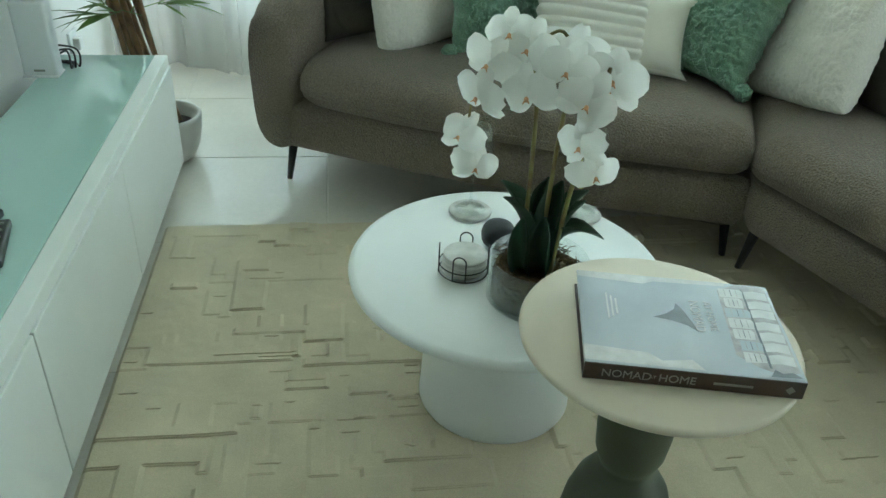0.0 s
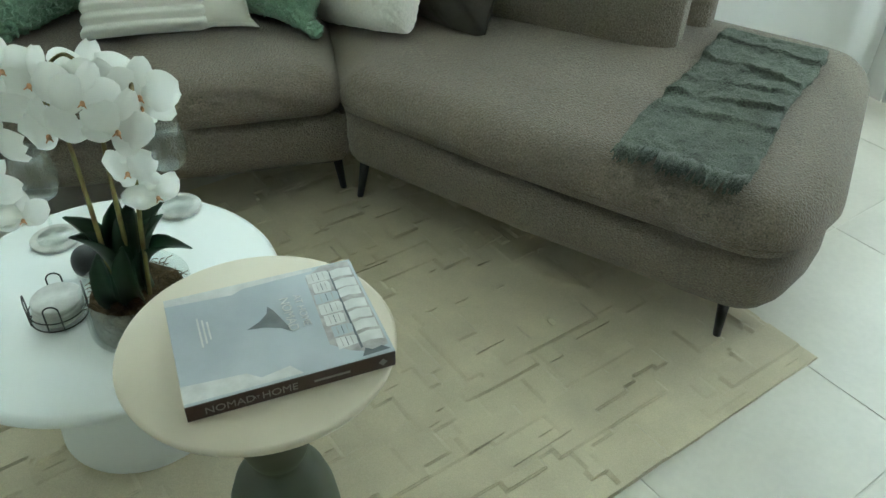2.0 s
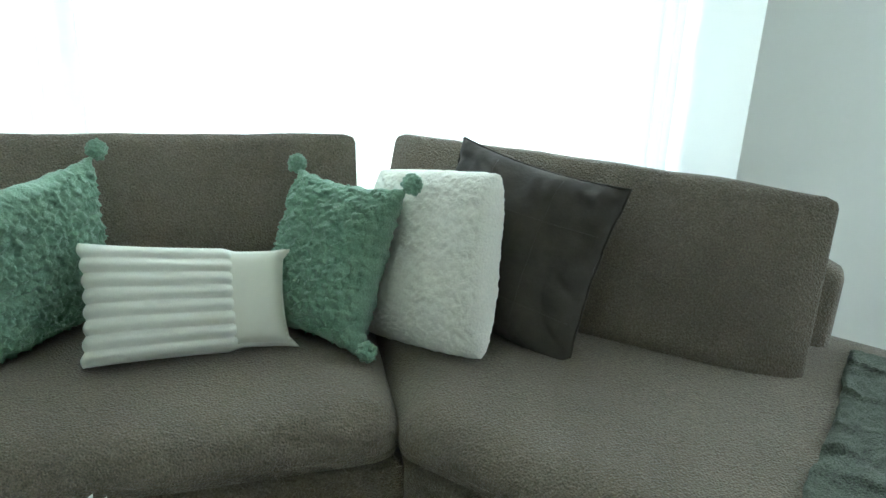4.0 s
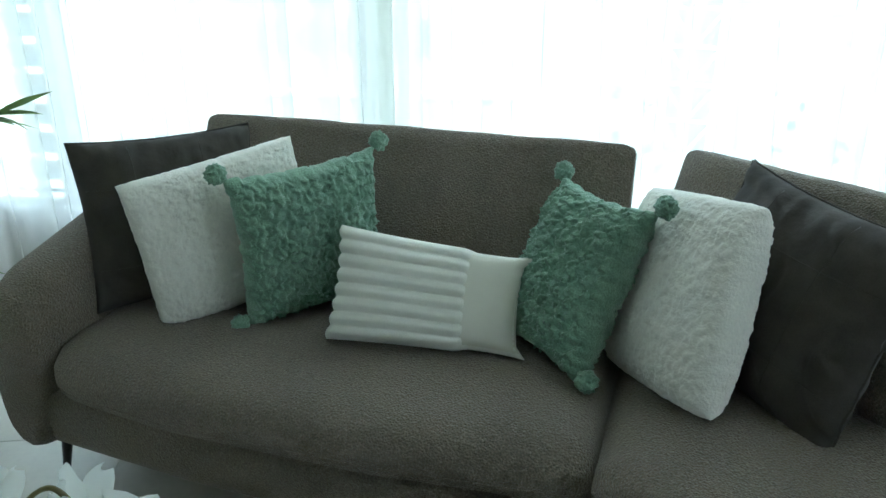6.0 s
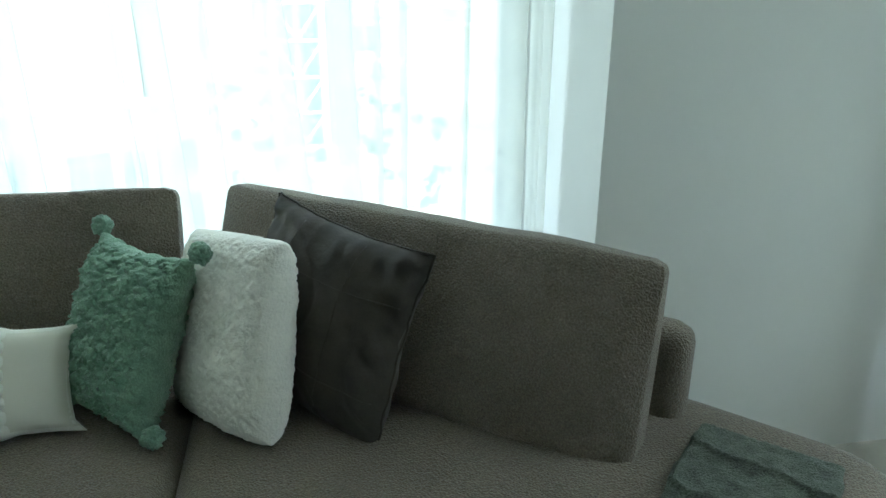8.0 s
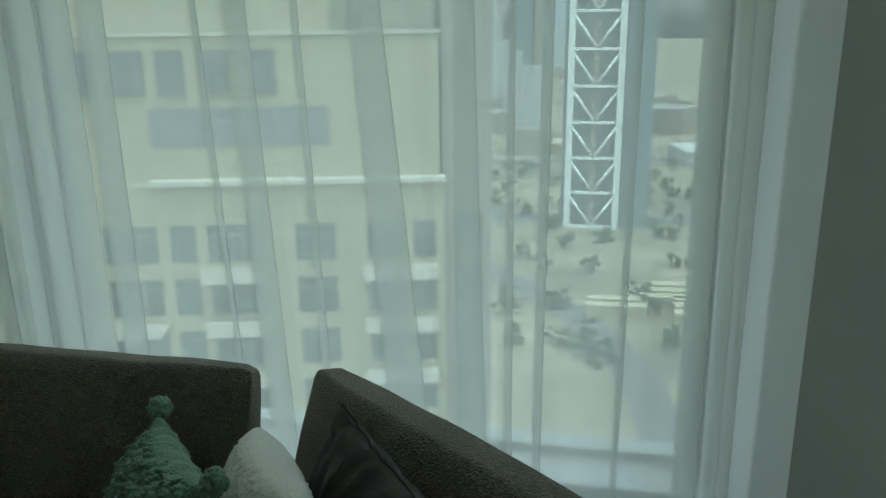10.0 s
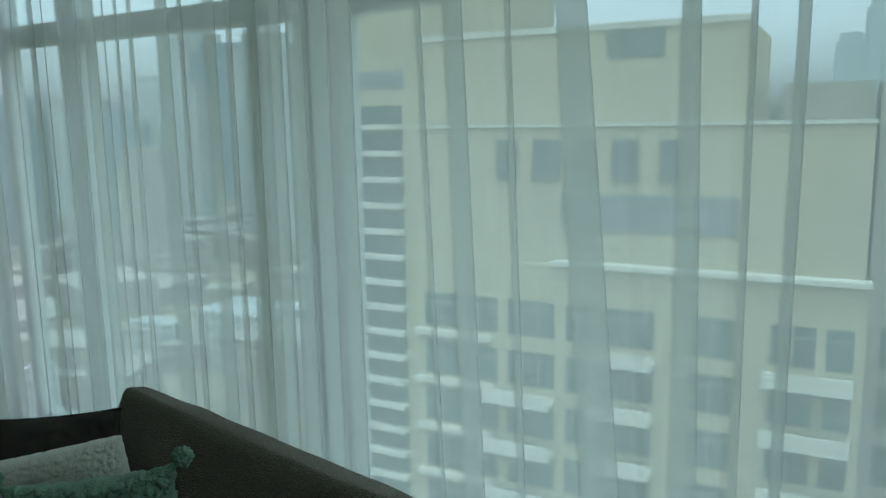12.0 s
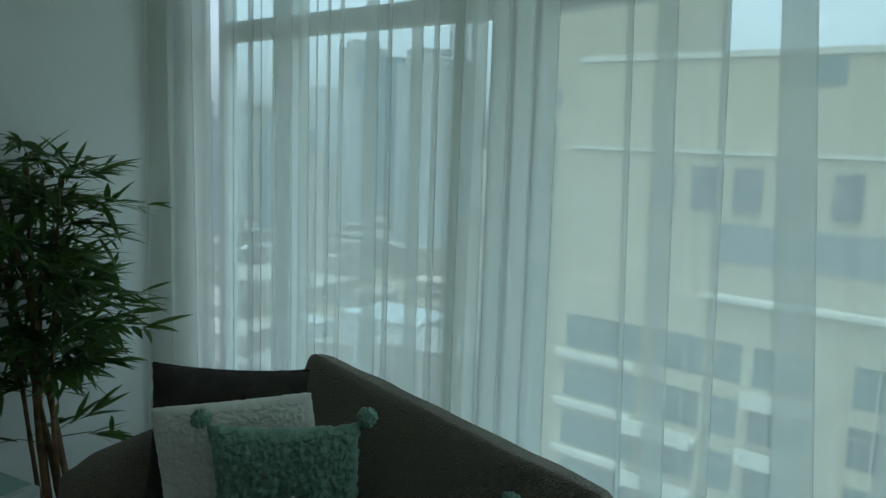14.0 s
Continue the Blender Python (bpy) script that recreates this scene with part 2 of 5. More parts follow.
def lathe(profile, c, seg=48, bm=None):
    """Turns (radius, height) pairs round the upright through c."""
    bm = bm or bmesh.new()
    rings = []
    for r, z in profile:
        if r < 1e-5:
            rings.append([bm.verts.new((c[0], c[1], c[2] + z))])
        else:
            rings.append([bm.verts.new((c[0] + r * math.cos(2 * math.pi * i / seg), c[1] + r * math.sin(2 * math.pi * i / seg), c[2] + z)) for i in range(seg)])
    for p, q in zip(rings, rings[1:]):
        for i in range(seg):
            j = (i + 1) % seg
            if len(p) == 1 and len(q) == 1:
                continue
            if len(p) == 1:
                bm.faces.new((p[0], q[j], q[i]))
            elif len(q) == 1:
                bm.faces.new((p[i], p[j], q[0]))
            else:
                bm.faces.new((p[i], p[j], q[j], q[i]))
    return bm


def tube(pts, radii, seg=8, bm=None, caps=True):
    """A round bar along points; radii one number or one for each point."""
    bm = bm or bmesh.new()
    pts = [Vector(p) for p in pts]
    if not isinstance(radii, (list, tuple)):
        radii = [radii] * len(pts)
    rings = []
    side = None
    for i, p in enumerate(pts):
        d = (pts[min(i + 1, len(pts) - 1)] - pts[max(i - 1, 0)]).normalized()
        if side is None:
            side = d.orthogonal().normalized()
        side = (side - d * side.dot(d)).normalized()
        up = d.cross(side)
        rings.append([bm.verts.new(p + radii[i] * (side * math.cos(2 * math.pi * k / seg) + up * math.sin(2 * math.pi * k / seg))) for k in range(seg)])
    for a, b in zip(rings, rings[1:]):
        for k in range(seg):
            j = (k + 1) % seg
            bm.faces.new((a[k], a[j], b[j], b[k]))
    if caps:
        bm.faces.new(list(reversed(rings[0])))
        bm.faces.new(rings[-1])
    return bm


def outline(corners, step=0.03):
    """A closed outline from (x, y, radius) corners, rounded and evenly divided."""
    n = len(corners)
    pts = []
    for i, (x, y, r) in enumerate(corners):
        p, a, b = Vector((x, y)), Vector(corners[i - 1][:2]), Vector(corners[(i + 1) % n][:2])
        u, v = (a - p).normalized(), (b - p).normalized()
        ang = math.acos(max(-1, min(1, u.dot(v))))
        t = min(r / math.tan(ang / 2), 0.48 * (a - p).length, 0.48 * (b - p).length) if r else 0
        if t < 1e-4:
            pts.append(p)
            continue
        s, e = p + u * t, p + v * t
        for k in range(7):
            w = k / 6
            pts.append(s * (1 - w) ** 2 + p * 2 * w * (1 - w) + e * w * w)
    dense = []
    for i, p in enumerate(pts):
        q = pts[(i + 1) % len(pts)]
        m = max(1, int((q - p).length / step))
        dense += [p + (q - p) * (k / m) for k in range(m)]
    return dense


def slab(corners, layers, dome=0.0, step=0.03, inner=8, wave=0.0):
    """A soft slab: an outline, rings of (inset, z) from below to above, and a domed top."""
    bm = bmesh.new()
    o = outline(corners, step)
    n = len(o)
    nrm = []
    for i in range(n):
        d = (o[(i + 1) % n] - o[i - 1]).normalized()
        nrm.append(Vector((-d.y, d.x)))
    rings = [[bm.verts.new((*(o[i] + nrm[i] * ins), z)) for i in range(n)] for ins, z in layers]
    ins, z = layers[-1]
    mid = sum(o, Vector((0, 0))) / n
    rim = [o[i] + nrm[i] * ins for i in range(0, n, 2)]
    for k in range(1, inner):
        w = k / inner
        ring = []
        for i in range(n):
            p = (o[i] + nrm[i] * ins).lerp(mid, w)
            near = min((q - p).length_squared for q in rim) ** 0.5
            w2 = min(1.0, near / 0.3)
            h = dome * (1 - (1 - w2) ** 2.2) + wave * noise.noise(Vector((p.x * 4, p.y * 4, 3)))
            ring.append(bm.verts.new((p.x, p.y, z + h)))
        rings.append(ring)
    for a, b in zip(rings, rings[1:]):
        for i in range(n):
            j = (i + 1) % n
            bm.faces.new((a[i], a[j], b[j], b[i]))
    bm.faces.new(rings[-1])
    bm.faces.new(list(reversed(rings[0])))
    return bm


def rounded(half, r, m, n=14, puff=(0, 0, 0), lump=0.0, seed=0, taper=0.0, ends=0.0):
    """A rounded block with soft, puffed faces, laid by the matrix m."""
    bm = bmesh.new()
    h = Vector(half)
    def warp(i):
        t = -1 + 2 * i / n
        return math.copysign(abs(t) ** 0.8, t)
    def place(p):
        q = Vector((p[0] * h.x, p[1] * h.y, p[2] * h.z))
        core = Vector([max(-(h[k] - r), min(h[k] - r, q[k])) for k in range(3)])
        d = q - core
        if d.length > 1e-9:
            # squared corner to round corner
            d = d.normalized() * r
        out = core + d
        for k in range(3):
            if puff[k]:
                u, v = p[(k + 1) % 3], p[(k + 2) % 3]
                out[k] += math.copysign(1, p[k]) * abs(p[k]) * puff[k] * (1 - u * u) * (1 - v * v)
        if taper:
            out.y *= 1.12 - taper * (out.z / h.z + 1) / 2
        if ends:
            out.y *= 1 - ends * abs(p[0]) ** 7 - 0.6 * ends * max(0.0, p[2]) ** 3 * abs(p[0]) ** 4
        if lump:
            out += Vector((0, 0, 1)) * lump * noise.noise(out * 5 + Vector((seed, 0, 0)))
            out += Vector((0, 1, 0)) * lump * noise.noise(out * 6 + Vector((0, seed + 7, 0)))
        return m @ out
    for ax in range(3):
        for sgn in (-1, 1):
            g = []
            for i in range(n + 1):
                row = []
                for j in range(n + 1):
                    p = [0, 0, 0]
                    p[ax], p[(ax + 1) % 3], p[(ax + 2) % 3] = sgn, warp(i), warp(j)
                    row.append(bm.verts.new(place(p)))
                g.append(row)
            for i in range(n):
                for j in range(n):
                    q = (g[i][j], g[i + 1][j], g[i + 1][j + 1], g[i][j + 1])
                    bm.faces.new(q if sgn > 0 else tuple(reversed(q)))
    bmesh.ops.remove_doubles(bm, verts=bm.verts, dist=1e-5)
    return bm


def frame3(origin, ex, ey, ez):
    return Matrix(((ex.x, ey.x, ez.x, origin.x), (ex.y, ey.y, ez.y, origin.y), (ex.z, ey.z, ez.z, origin.z), (0, 0, 0, 1)))


# ---- the room's shell ----
CEIL = 2.5
LW = -1.93  # left wall, room axis a
FAR = -5.6  # back wall, room axis b


def wall(name, p, q, z0, z1, thick, label, mat_=None):
    """An upright wall from p to q; its thickness lies to the left of the way from p to q."""
    p, q = Vector(p), Vector(q)
    d = (q - p).normalized()
    n = Vector((-d.y, d.x))
    c = (p + q) / 2 + n * thick / 2
    ob = part(name, boxed((c.x, c.y, (z0 + z1) / 2), ((q - p).length / 2, thick / 2, (z1 - z0) / 2), turned(math.atan2(d.y, d.x))), mat_ or M_WALL, None, label, False, "structure", at=(c.x, c.y, z0))
    return tagged(ob, category="wall")


corner_l = RM(LW, 1.69)
wall("wall_left", RM(LW, FAR).xy, corner_l.xy, 0, CEIL, 0.12, "plain white painted wall behind the media console")
wall("wall_back", RM(2.05, FAR).xy, RM(LW, FAR).xy, 0, CEIL, 0.12, "plain white painted wall closing the living room")

# window line: a left facet that bends at the column, and a right facet
BEND = Vector((-0.74, 1.12))
FD = Vector((math.cos(radians(11.3)), math.sin(radians(11.3))))


def facet(s):
    """A point s along the left facet, measured back from the bend."""
    return BEND - FD * s


SILL, TR0, TR1, HEAD = 0.385, 1.88, 1.958, 2.36
wall("wall_column", facet(0.12), facet(0.2), 0, CEIL, -0.14, "white painted column between the two windows")
wall("wall_sill_left", facet(0.2), facet(1.75), 0, SILL - 0.02, -0.14, "low white wall under the window")
wall("wall_sill_right", (1.018, 1.02), (-0.82, 1.02), 0, SILL - 0.022, -0.24, "low white wall under the window")
wall("wall_head_left", facet(0.2), facet(1.75), HEAD, CEIL, -0.14, "white painted wall above the window")
wall("wall_head_right", (1.02, 1.12), (-0.835, 1.12), HEAD, CEIL, -0.14, "white painted wall above the window")

# the pier behind the sofa's open end
bm = bmesh.new()
pts = [(0.99, 0.42), (2.02, 0.42), (2.12, 0.42), (2.12, 1.26), (1.03, 1.26)]
lo = [bm.verts.new((x, y, 0)) for x, y in pts]
hi = [bm.verts.new((x, y, CEIL)) for x, y in pts]
bm.faces.new(list(reversed(lo)))
bm.faces.new(hi)
for i in range(5):
    j = (i + 1) % 5
    bm.faces.new((lo[i], lo[j], hi[j], hi[i]))
tagged(part("wall_pier", bm, M_WALL, None, "plain white painted pier behind the sofa", False, "structure", at=(1.6, 0.6, 0)), category="wall")

# second window, behind the curtain on the right
RA = 2.02
wall("wall_right_sill", RM(RA, -2.2).xy, RM(RA, -0.72).xy, 0, SILL - 0.02, -0.12, "low white wall under the side window")
wall("wall_right_head", RM(RA, -2.2).xy, RM(RA, -0.72).xy, HEAD, CEIL, -0.12, "white painted wall above the side window")
wall("wall_right_end", RM(RA, FAR).xy, RM(RA, -2.2).xy, 0, CEIL, -0.12, "plain white painted wall beside the side window")
wall("wall_right_near", RM(RA, -0.72).xy, RM(RA, -0.4).xy, 0, CEIL, -0.12, "plain white painted wall beside the side window")


def window(name, p, q, mullions, label, ja=0.04, jb=0.04, mw=0.02):
    """A framed window from p to q with a transom; uprights at the shares named."""
    p, q = Vector(p), Vector(q)
    d = (q - p).normalized()
    L = (q - p).length
    rot = turned(math.atan2(d.y, d.x))
    mid = (p + q) / 2
    w = thing(name, (mid.x, mid.y, SILL), label, "window", kind="structure")
    def bar(nm, s0, s1, z0, z1, depth=0.035):
        c = p + d * (s0 + s1) / 2
        part(nm, boxed((c.x, c.y, (z0 + z1) / 2), ((s1 - s0) / 2, depth, (z1 - z0) / 2), rot, 0.006), M_FRAME, w, "", False)
    if name == "window_1":
        part("window_sill", boxed((0.095, 1.068, SILL - 0.011), (0.915, 0.068, 0.011), None, 0.004), M_SILL, w, "deep white sill board", False)
    else:
        bar("window_sill", 0.0, L, SILL - 0.02, SILL, 0.06)
    bar("bottom_rail", 0, L, SILL, SILL + 0.028)
    bar("head_rail", 0, L, HEAD - 0.04, HEAD)
    bar("transom", ja, L - jb, TR0, TR1)
    bar("jamb", 0, ja, SILL + 0.028, HEAD - 0.04)
    bar("jamb", L - jb, L, SILL + 0.028, HEAD - 0.04)
    cuts = [ja] + [m * L for m in mullions] + [L - jb]
    for m in mullions:
        bar("mullion", m * L - mw, m * L + mw, SILL + 0.028, TR0)
        bar("mullion", m * L - mw, m * L + mw, TR1, HEAD - 0.04)
    for a, b in zip(cuts, cuts[1:]):
        for z0, z1 in ((SILL + 0.028, TR0), (TR1, HEAD - 0.04)):
            c = p + d * (a + b) / 2
            pane = part("pane", boxed((c.x, c.y, (z0 + z1) / 2), ((b - a) / 2 - 0.005, 0.002, (z1 - z0) / 2), rot), M_PANE, w, "", False)
            pane.visible_shadow = False
    return w


NW = Vector((0, 0.05))
window("window_1", Vector((-0.835, 1.17)), Vector((1.022, 1.17)), [], "tall fixed window with a grey metal frame and transom", 0.03, 0.113)
window("window_2", facet(1.72) + NW, facet(0.2) + NW, [0.286], "tall window with a grey metal frame, transom and mullion", mw=0.055)
RN = RM(0.05, 0).xy
window("window_3", RM(RA, -2.2).xy + RN, RM(RA, -0.72).xy + RN, [0.5], "tall side window with a grey metal frame and transom")

PLAN = [RM(LW - 0.1, FAR - 0.1).xy, RM(RA + 0.1, FAR - 0.1).xy, RM(RA + 0.1, -0.45).xy, Vector((2.12, 0.42)), Vector((2.12, 1.24)), Vector((BEND.x, 1.24)), facet(1.86) + Vector((0, 0.13)), RM(LW - 0.1, 1.7).xy]


def plate(z0, z1):
    """A flat plate of the room's plan."""
    bm = bmesh.new()
    lo = [bm.verts.new((p.x, p.y, z0)) for p in PLAN]
    hi = [bm.verts.new((p.x, p.y, z1)) for p in PLAN]
    bm.faces.new(list(reversed(lo)))
    bm.faces.new(hi)
    for i in range(len(PLAN)):
        j = (i + 1) % len(PLAN)
        bm.faces.new((lo[i], lo[j], hi[j], hi[i]))
    return bm


tagged(part("ceiling", plate(CEIL, CEIL + 0.12), M_CEIL, None, "plain white painted ceiling", False, "structure", at=RM(0.05, -0.7, CEIL)), category="ceiling")


# ---- curtains ----
def curtain(name, path, z0, z1, label, pleats=(), pitch=0.085, seed=1, wave=0.012, zs=16):
    """Sheer cloth hung along a path; a pleat is cloth doubled back over itself, from a to b at the head and at the hem."""
    rnd = random.Random(seed)
    P = [Vector(p) for p in path]
    seglen = [(b - a).length for a, b in zip(P, P[1:])]
    total = sum(seglen)
    def at(s):
        for a, b, l in zip(P, P[1:], seglen):
            if s <= l or b is P[-1]:
                return a + (b - a) * (s / l), (b - a).normalized()
            s -= l
    pleats = list(pleats)
    if not pleats:
        s = 0.02
        while s < total - 0.06:
            w = pitch * rnd.choice((0.2, 0.35, 0.5, 0.7, 0.9))
            lean = rnd.uniform(-0.012, 0.012)
            pleats.append((s, s + w * 0.8, s + lean, s + lean + w * 1.1))
            s += max(w * 1.15 + 0.012, pitch * rnd.uniform(0.7, 1.45))
    # columns of cloth: place at the head, place at the hem, offset across
    cols, s0, s1 = [], 0.0, 0.0
    for a, b, a1, b1 in pleats + [(total, total, total, total)]:
        n = max(2, int((a - s0) / 0.02))
        for k in range(n):
            t = k / n
            soft = math.sin(math.pi * t)
            cols.append((s0 + (a - s0) * t, s1 + (a1 - s1) * t, wave * soft * math.sin(23 * (s0 + (a - s0) * t) + seed)))
        if b > a:
            d = rnd.uniform(0.004, 0.008)
            wid = [(0, 0.0), (0.5, -0.6), (0.93, -1.0), (1.0, -0.75), (0.97, -0.3), (0.5, 0.0), (0.05, 0.3), (0.0, 0.75), (0.07, 1.0), (0.5, 0.7)]
            for t, off in wid:
                cols.append((a + (b - a) * t, a1 + (b1 - a1) * t, d * off))
        s0, s1 = b, b1
    cols.append((total, total, 0.0))
    bm = bmesh.new()
    rows = []
    for k in range(zs + 1):
        zt = k / zs
        z = z0 + (z1 - z0) * zt
        row = []
        for i, (sa, sb, off) in enumerate(cols):
            s = sb + (sa - sb) * zt + 0.006 * math.sin(3.3 * zt + sa * 9 + seed) * (1 - zt)
            c, d = at(max(0, min(total, s)))
            pnt = c + Vector((-d.y, d.x)) * off * (0.8 + 0.6 * (1 - zt))
            row.append(bm.verts.new((pnt.x, pnt.y, z + (0.005 * math.sin(i * 0.7) if k == 0 else 0))))
        rows.append(row)
    for a, b in zip(rows, rows[1:]):
        for i in range(len(a) - 1):
            bm.faces.new((a[i], a[i + 1], b[i + 1], b[i]))
    c = at(total / 2)[0]
    ob = part(name, bm, M_CURT, None, label, True, at=(c.x, c.y, z0))
    return tagged(ob, category="curtain", group="sheer curtains")


# one straight run of track in front of both windows
curtain("sheer_curtain", [RM(LW + 0.03, 1.33).xy, RM(LW + 0.05, 1.52).xy, (-2.25, 0.775), (-0.66, 0.775)], 0.012, CEIL - 0.01, "white sheer voile curtain in close soft pleats", (), 0.105, 5)
# pleats by their x at the head and at the hem
WIDE = [(-0.78, -0.73, -0.77, -0.71), (-0.72, -0.64, -0.7, -0.62), (-0.625, -0.555, -0.61, -0.535), (-0.545, -0.47, -0.52, -0.45), (-0.455, -0.39, -0.44, -0.36), (-0.23, -0.21, -0.105, -0.085), (-0.15, -0.104, -0.045, 0.03), (0.005, 0.018, 0.09, 0.118),
        (0.09, 0.145, 0.265, 0.37), (0.38, 0.398, 0.387, 0.465), (0.493, 0.5, 0.487, 0.512), (0.56, 0.58, 0.55, 0.572), (0.73, 0.742, 0.72, 0.735), (0.84, 0.885, 0.85, 0.9), (0.895, 0.93, 0.91, 0.94), (0.935, 0.962, 0.945, 0.964)]
curtain("sheer_curtain", [(-0.8, 0.8), (-0.6, 0.79), (0.2, 0.79), (0.967, 0.775)], 0.012, CEIL - 0.01, "white sheer voile curtain drawn wide across the window", [tuple(x + 0.8 for x in p) for p in WIDE], seed=23)
curtain("sheer_curtain", [RM(1.9, -0.47).xy, RM(1.9, -2.4).xy], 0.012, CEIL - 0.01, "white sheer voile curtain hanging over the side window", (), 0.08, 9)
for nm, p, q in (("curtain_track", Vector((-2.3, 0.778)), Vector((0.98, 0.782))), ("curtain_track", RM(1.9, -0.47).xy, RM(1.9, -2.4).xy)):
    d = (q - p).normalized()
    c = (p + q) / 2
    tagged(part(nm, boxed((c.x, c.y, CEIL - 0.005), ((q - p).length / 2, 0.012, 0.008), turned(math.atan2(d.y, d.x))), M_PLASTIC, None, "slim white curtain track on the ceiling", False, "structure", at=(c.x, c.y, CEIL)), category="curtain track")

# ---- rug ----
RUG_A, RUG_B = (-1.553, 0.563), (-1.19, 0.242)


def rug():
    na, nb = 236, 118
    hgt = np.zeros((nb, na + 1))
    cut = np.zeros((nb + 1, na + 1))
    rnd = random.Random(4)
    for _ in range(420):
        lng, shr = rnd.randint(8, 40), rnd.randint(2, 7)
        if rnd.random() < 0.35:
            lng, shr = shr + 3, lng // 2 + 3
        i, j = rnd.randint(-10, na), rnd.randint(-8, nb)
        h = rnd.choice((0.0, 0.0, 0.002, 0.004, 0.006))
        hgt[max(0, j):max(0, j + shr), max(0, i):max(0, i + lng)] = h
        if rnd.random() < 0.11 and 0 < j < nb and lng > 8:
            cut[j, max(0, i):max(0, i + int(lng * rnd.uniform(0.25, 0.8)))] = 0.003
    for _ in range(90):
        i, j, ln = rnd.randint(2, na - 24), rnd.randint(2, nb - 3), rnd.choice((2, 3, 3, 4, 5, 9))
        cut[j, i:i + ln] = 0.003
    bm = bmesh.new()
    g = []
    for j in range(nb + 1):
        lo, hi = hgt[max(0, j - 1)], hgt[min(nb - 1, j)]
        for off, side in ((-0.0021, 0), (-0.0009, 1), (0.0009, 1), (0.0021, 2)):
            if (j == 0 and off < 0) or (j == nb and off > 0):
                continue
            row = []
            edge_b = (j == 0 and off < 0.002) or (j == nb and off > -0.002)
            for i in range(na + 1):
                a = RUG_A[0] + (RUG_A[1] - RUG_A[0]) * i / na
                b = RUG_B[0] + (RUG_B[1] - RUG_B[0]) * j / nb + off
                h = (lo[i], min(lo[i], hi[i]) - cut[j, i] if cut[j, i] else (lo[i] + hi[i]) / 2, hi[i])[side]
                wob = 0.003 * noise.noise(Vector((a * 7, b * 7, 0))) + 0.0008 * noise.noise(Vector((a * 60, b * 9, 4)))
                row.append(bm.verts.new(RM(a + wob, b - wob, 0.001 if edge_b or i in (0, na) else 0.0075 + h + 0.0006 * noise.noise(Vector((a * 40, b * 40, 1))))))
            g.append(row)
    for p, q in zip(g, g[1:]):
        for i in range(na):
            bm.faces.new((p[i], p[i + 1], q[i + 1], q[i]))
    ob = part("rug", bm, M_RUG, None, "cream wool rug with a carved broken-stripe relief", False, at=RM(-0.45, -0.45))
    tagged(ob, category="rug")


rug()


# ---- sofa ----
def leg(parent, x, y, ztop=0.15, lean=(0, 0)):
    bm = tube([(x, y, 0.003), (x + lean[0], y + lean[1], ztop)], [0.0085, 0.016], 12)
    box(bm, (x + lean[0], y + lean[1], ztop - 0.004), (0.03, 0.02, 0.004), None)
    part("leg", bm, M_LEG, parent, "slim tapered black metal leg")


def seat_seam(corners, inset, z, parent):
    """A stitched line round a seat cushion."""
    o = outline(corners)
    n = len(o)
    pts = []
    for k in range(n + 1):
        d = (o[(k + 1) % n] - o[(k - 1) % n]).normalized()
        q = o[k % n] + Vector((-d.y, d.x)) * inset
        pts.append((q.x, q.y, z))
    part("seam", tube(pts, 0.0022, 6, caps=False), M_BOUCLE, parent, "stitched seam round the seat cushion")


left = thing("sofa_left_section", (-0.7, 0.35, 0), "taupe boucle sofa section with one rounded arm", "sofa", "corner sofa sections")
part("base", slab([(-1.385, -0.045, 0.06), (-0.9, -0.085, 0.3), (-0.36, -0.095, 0.3), (0.015, -0.06, 0.02), (0.015, 0.73, 0.05), (-1.385, 0.72, 0.08)],
                  [(0.05, 0.128), (0.012, 0.14), (0.0, 0.165), (-0.004, 0.22), (0.0, 0.262), (0.008, 0.277), (0.05, 0.284)]), M_BOUCLE, left)
part("seat_cushion", slab([(-1.29, -0.075, 0.16), (-0.9, -0.125, 0.4), (-0.45, -0.125, 0.4), (0.003, -0.085, 0.075), (0.003, 0.62, 0.07), (-1.27, 0.62, 0.05)],
                          [(0.065, 0.286), (0.017, 0.293), (0.002, 0.306), (-0.006, 0.335), (-0.003, 0.362), (0.012, 0.388), (0.035, 0.407), (0.062, 0.417)], 0.014, inner=12, wave=0.004), M_BOUCLE, left)
seat_seam([(-1.29, -0.075, 0.16), (-0.9, -0.125, 0.4), (-0.45, -0.125, 0.4), (0.003, -0.085, 0.075), (0.003, 0.62, 0.07), (-1.27, 0.62, 0.05)], -0.004, 0.325, left)
lean_l = Matrix.Translation((-0.618, 0.578, 0.614)) @ Matrix.Rotation(radians(-15), 4, "X")
part("back_cushion", rounded((0.598, 0.085, 0.217), 0.026, lean_l, 30, (0.0, 0.03, 0.004), 0.007, 1, 0.5, ends=0.35), M_BOUCLE, left)
part("back_frame", rounded((0.70, 0.06, 0.245), 0.045, Matrix.Translation((-0.71, 0.68, 0.375)), 18), M_BOUCLE, left)


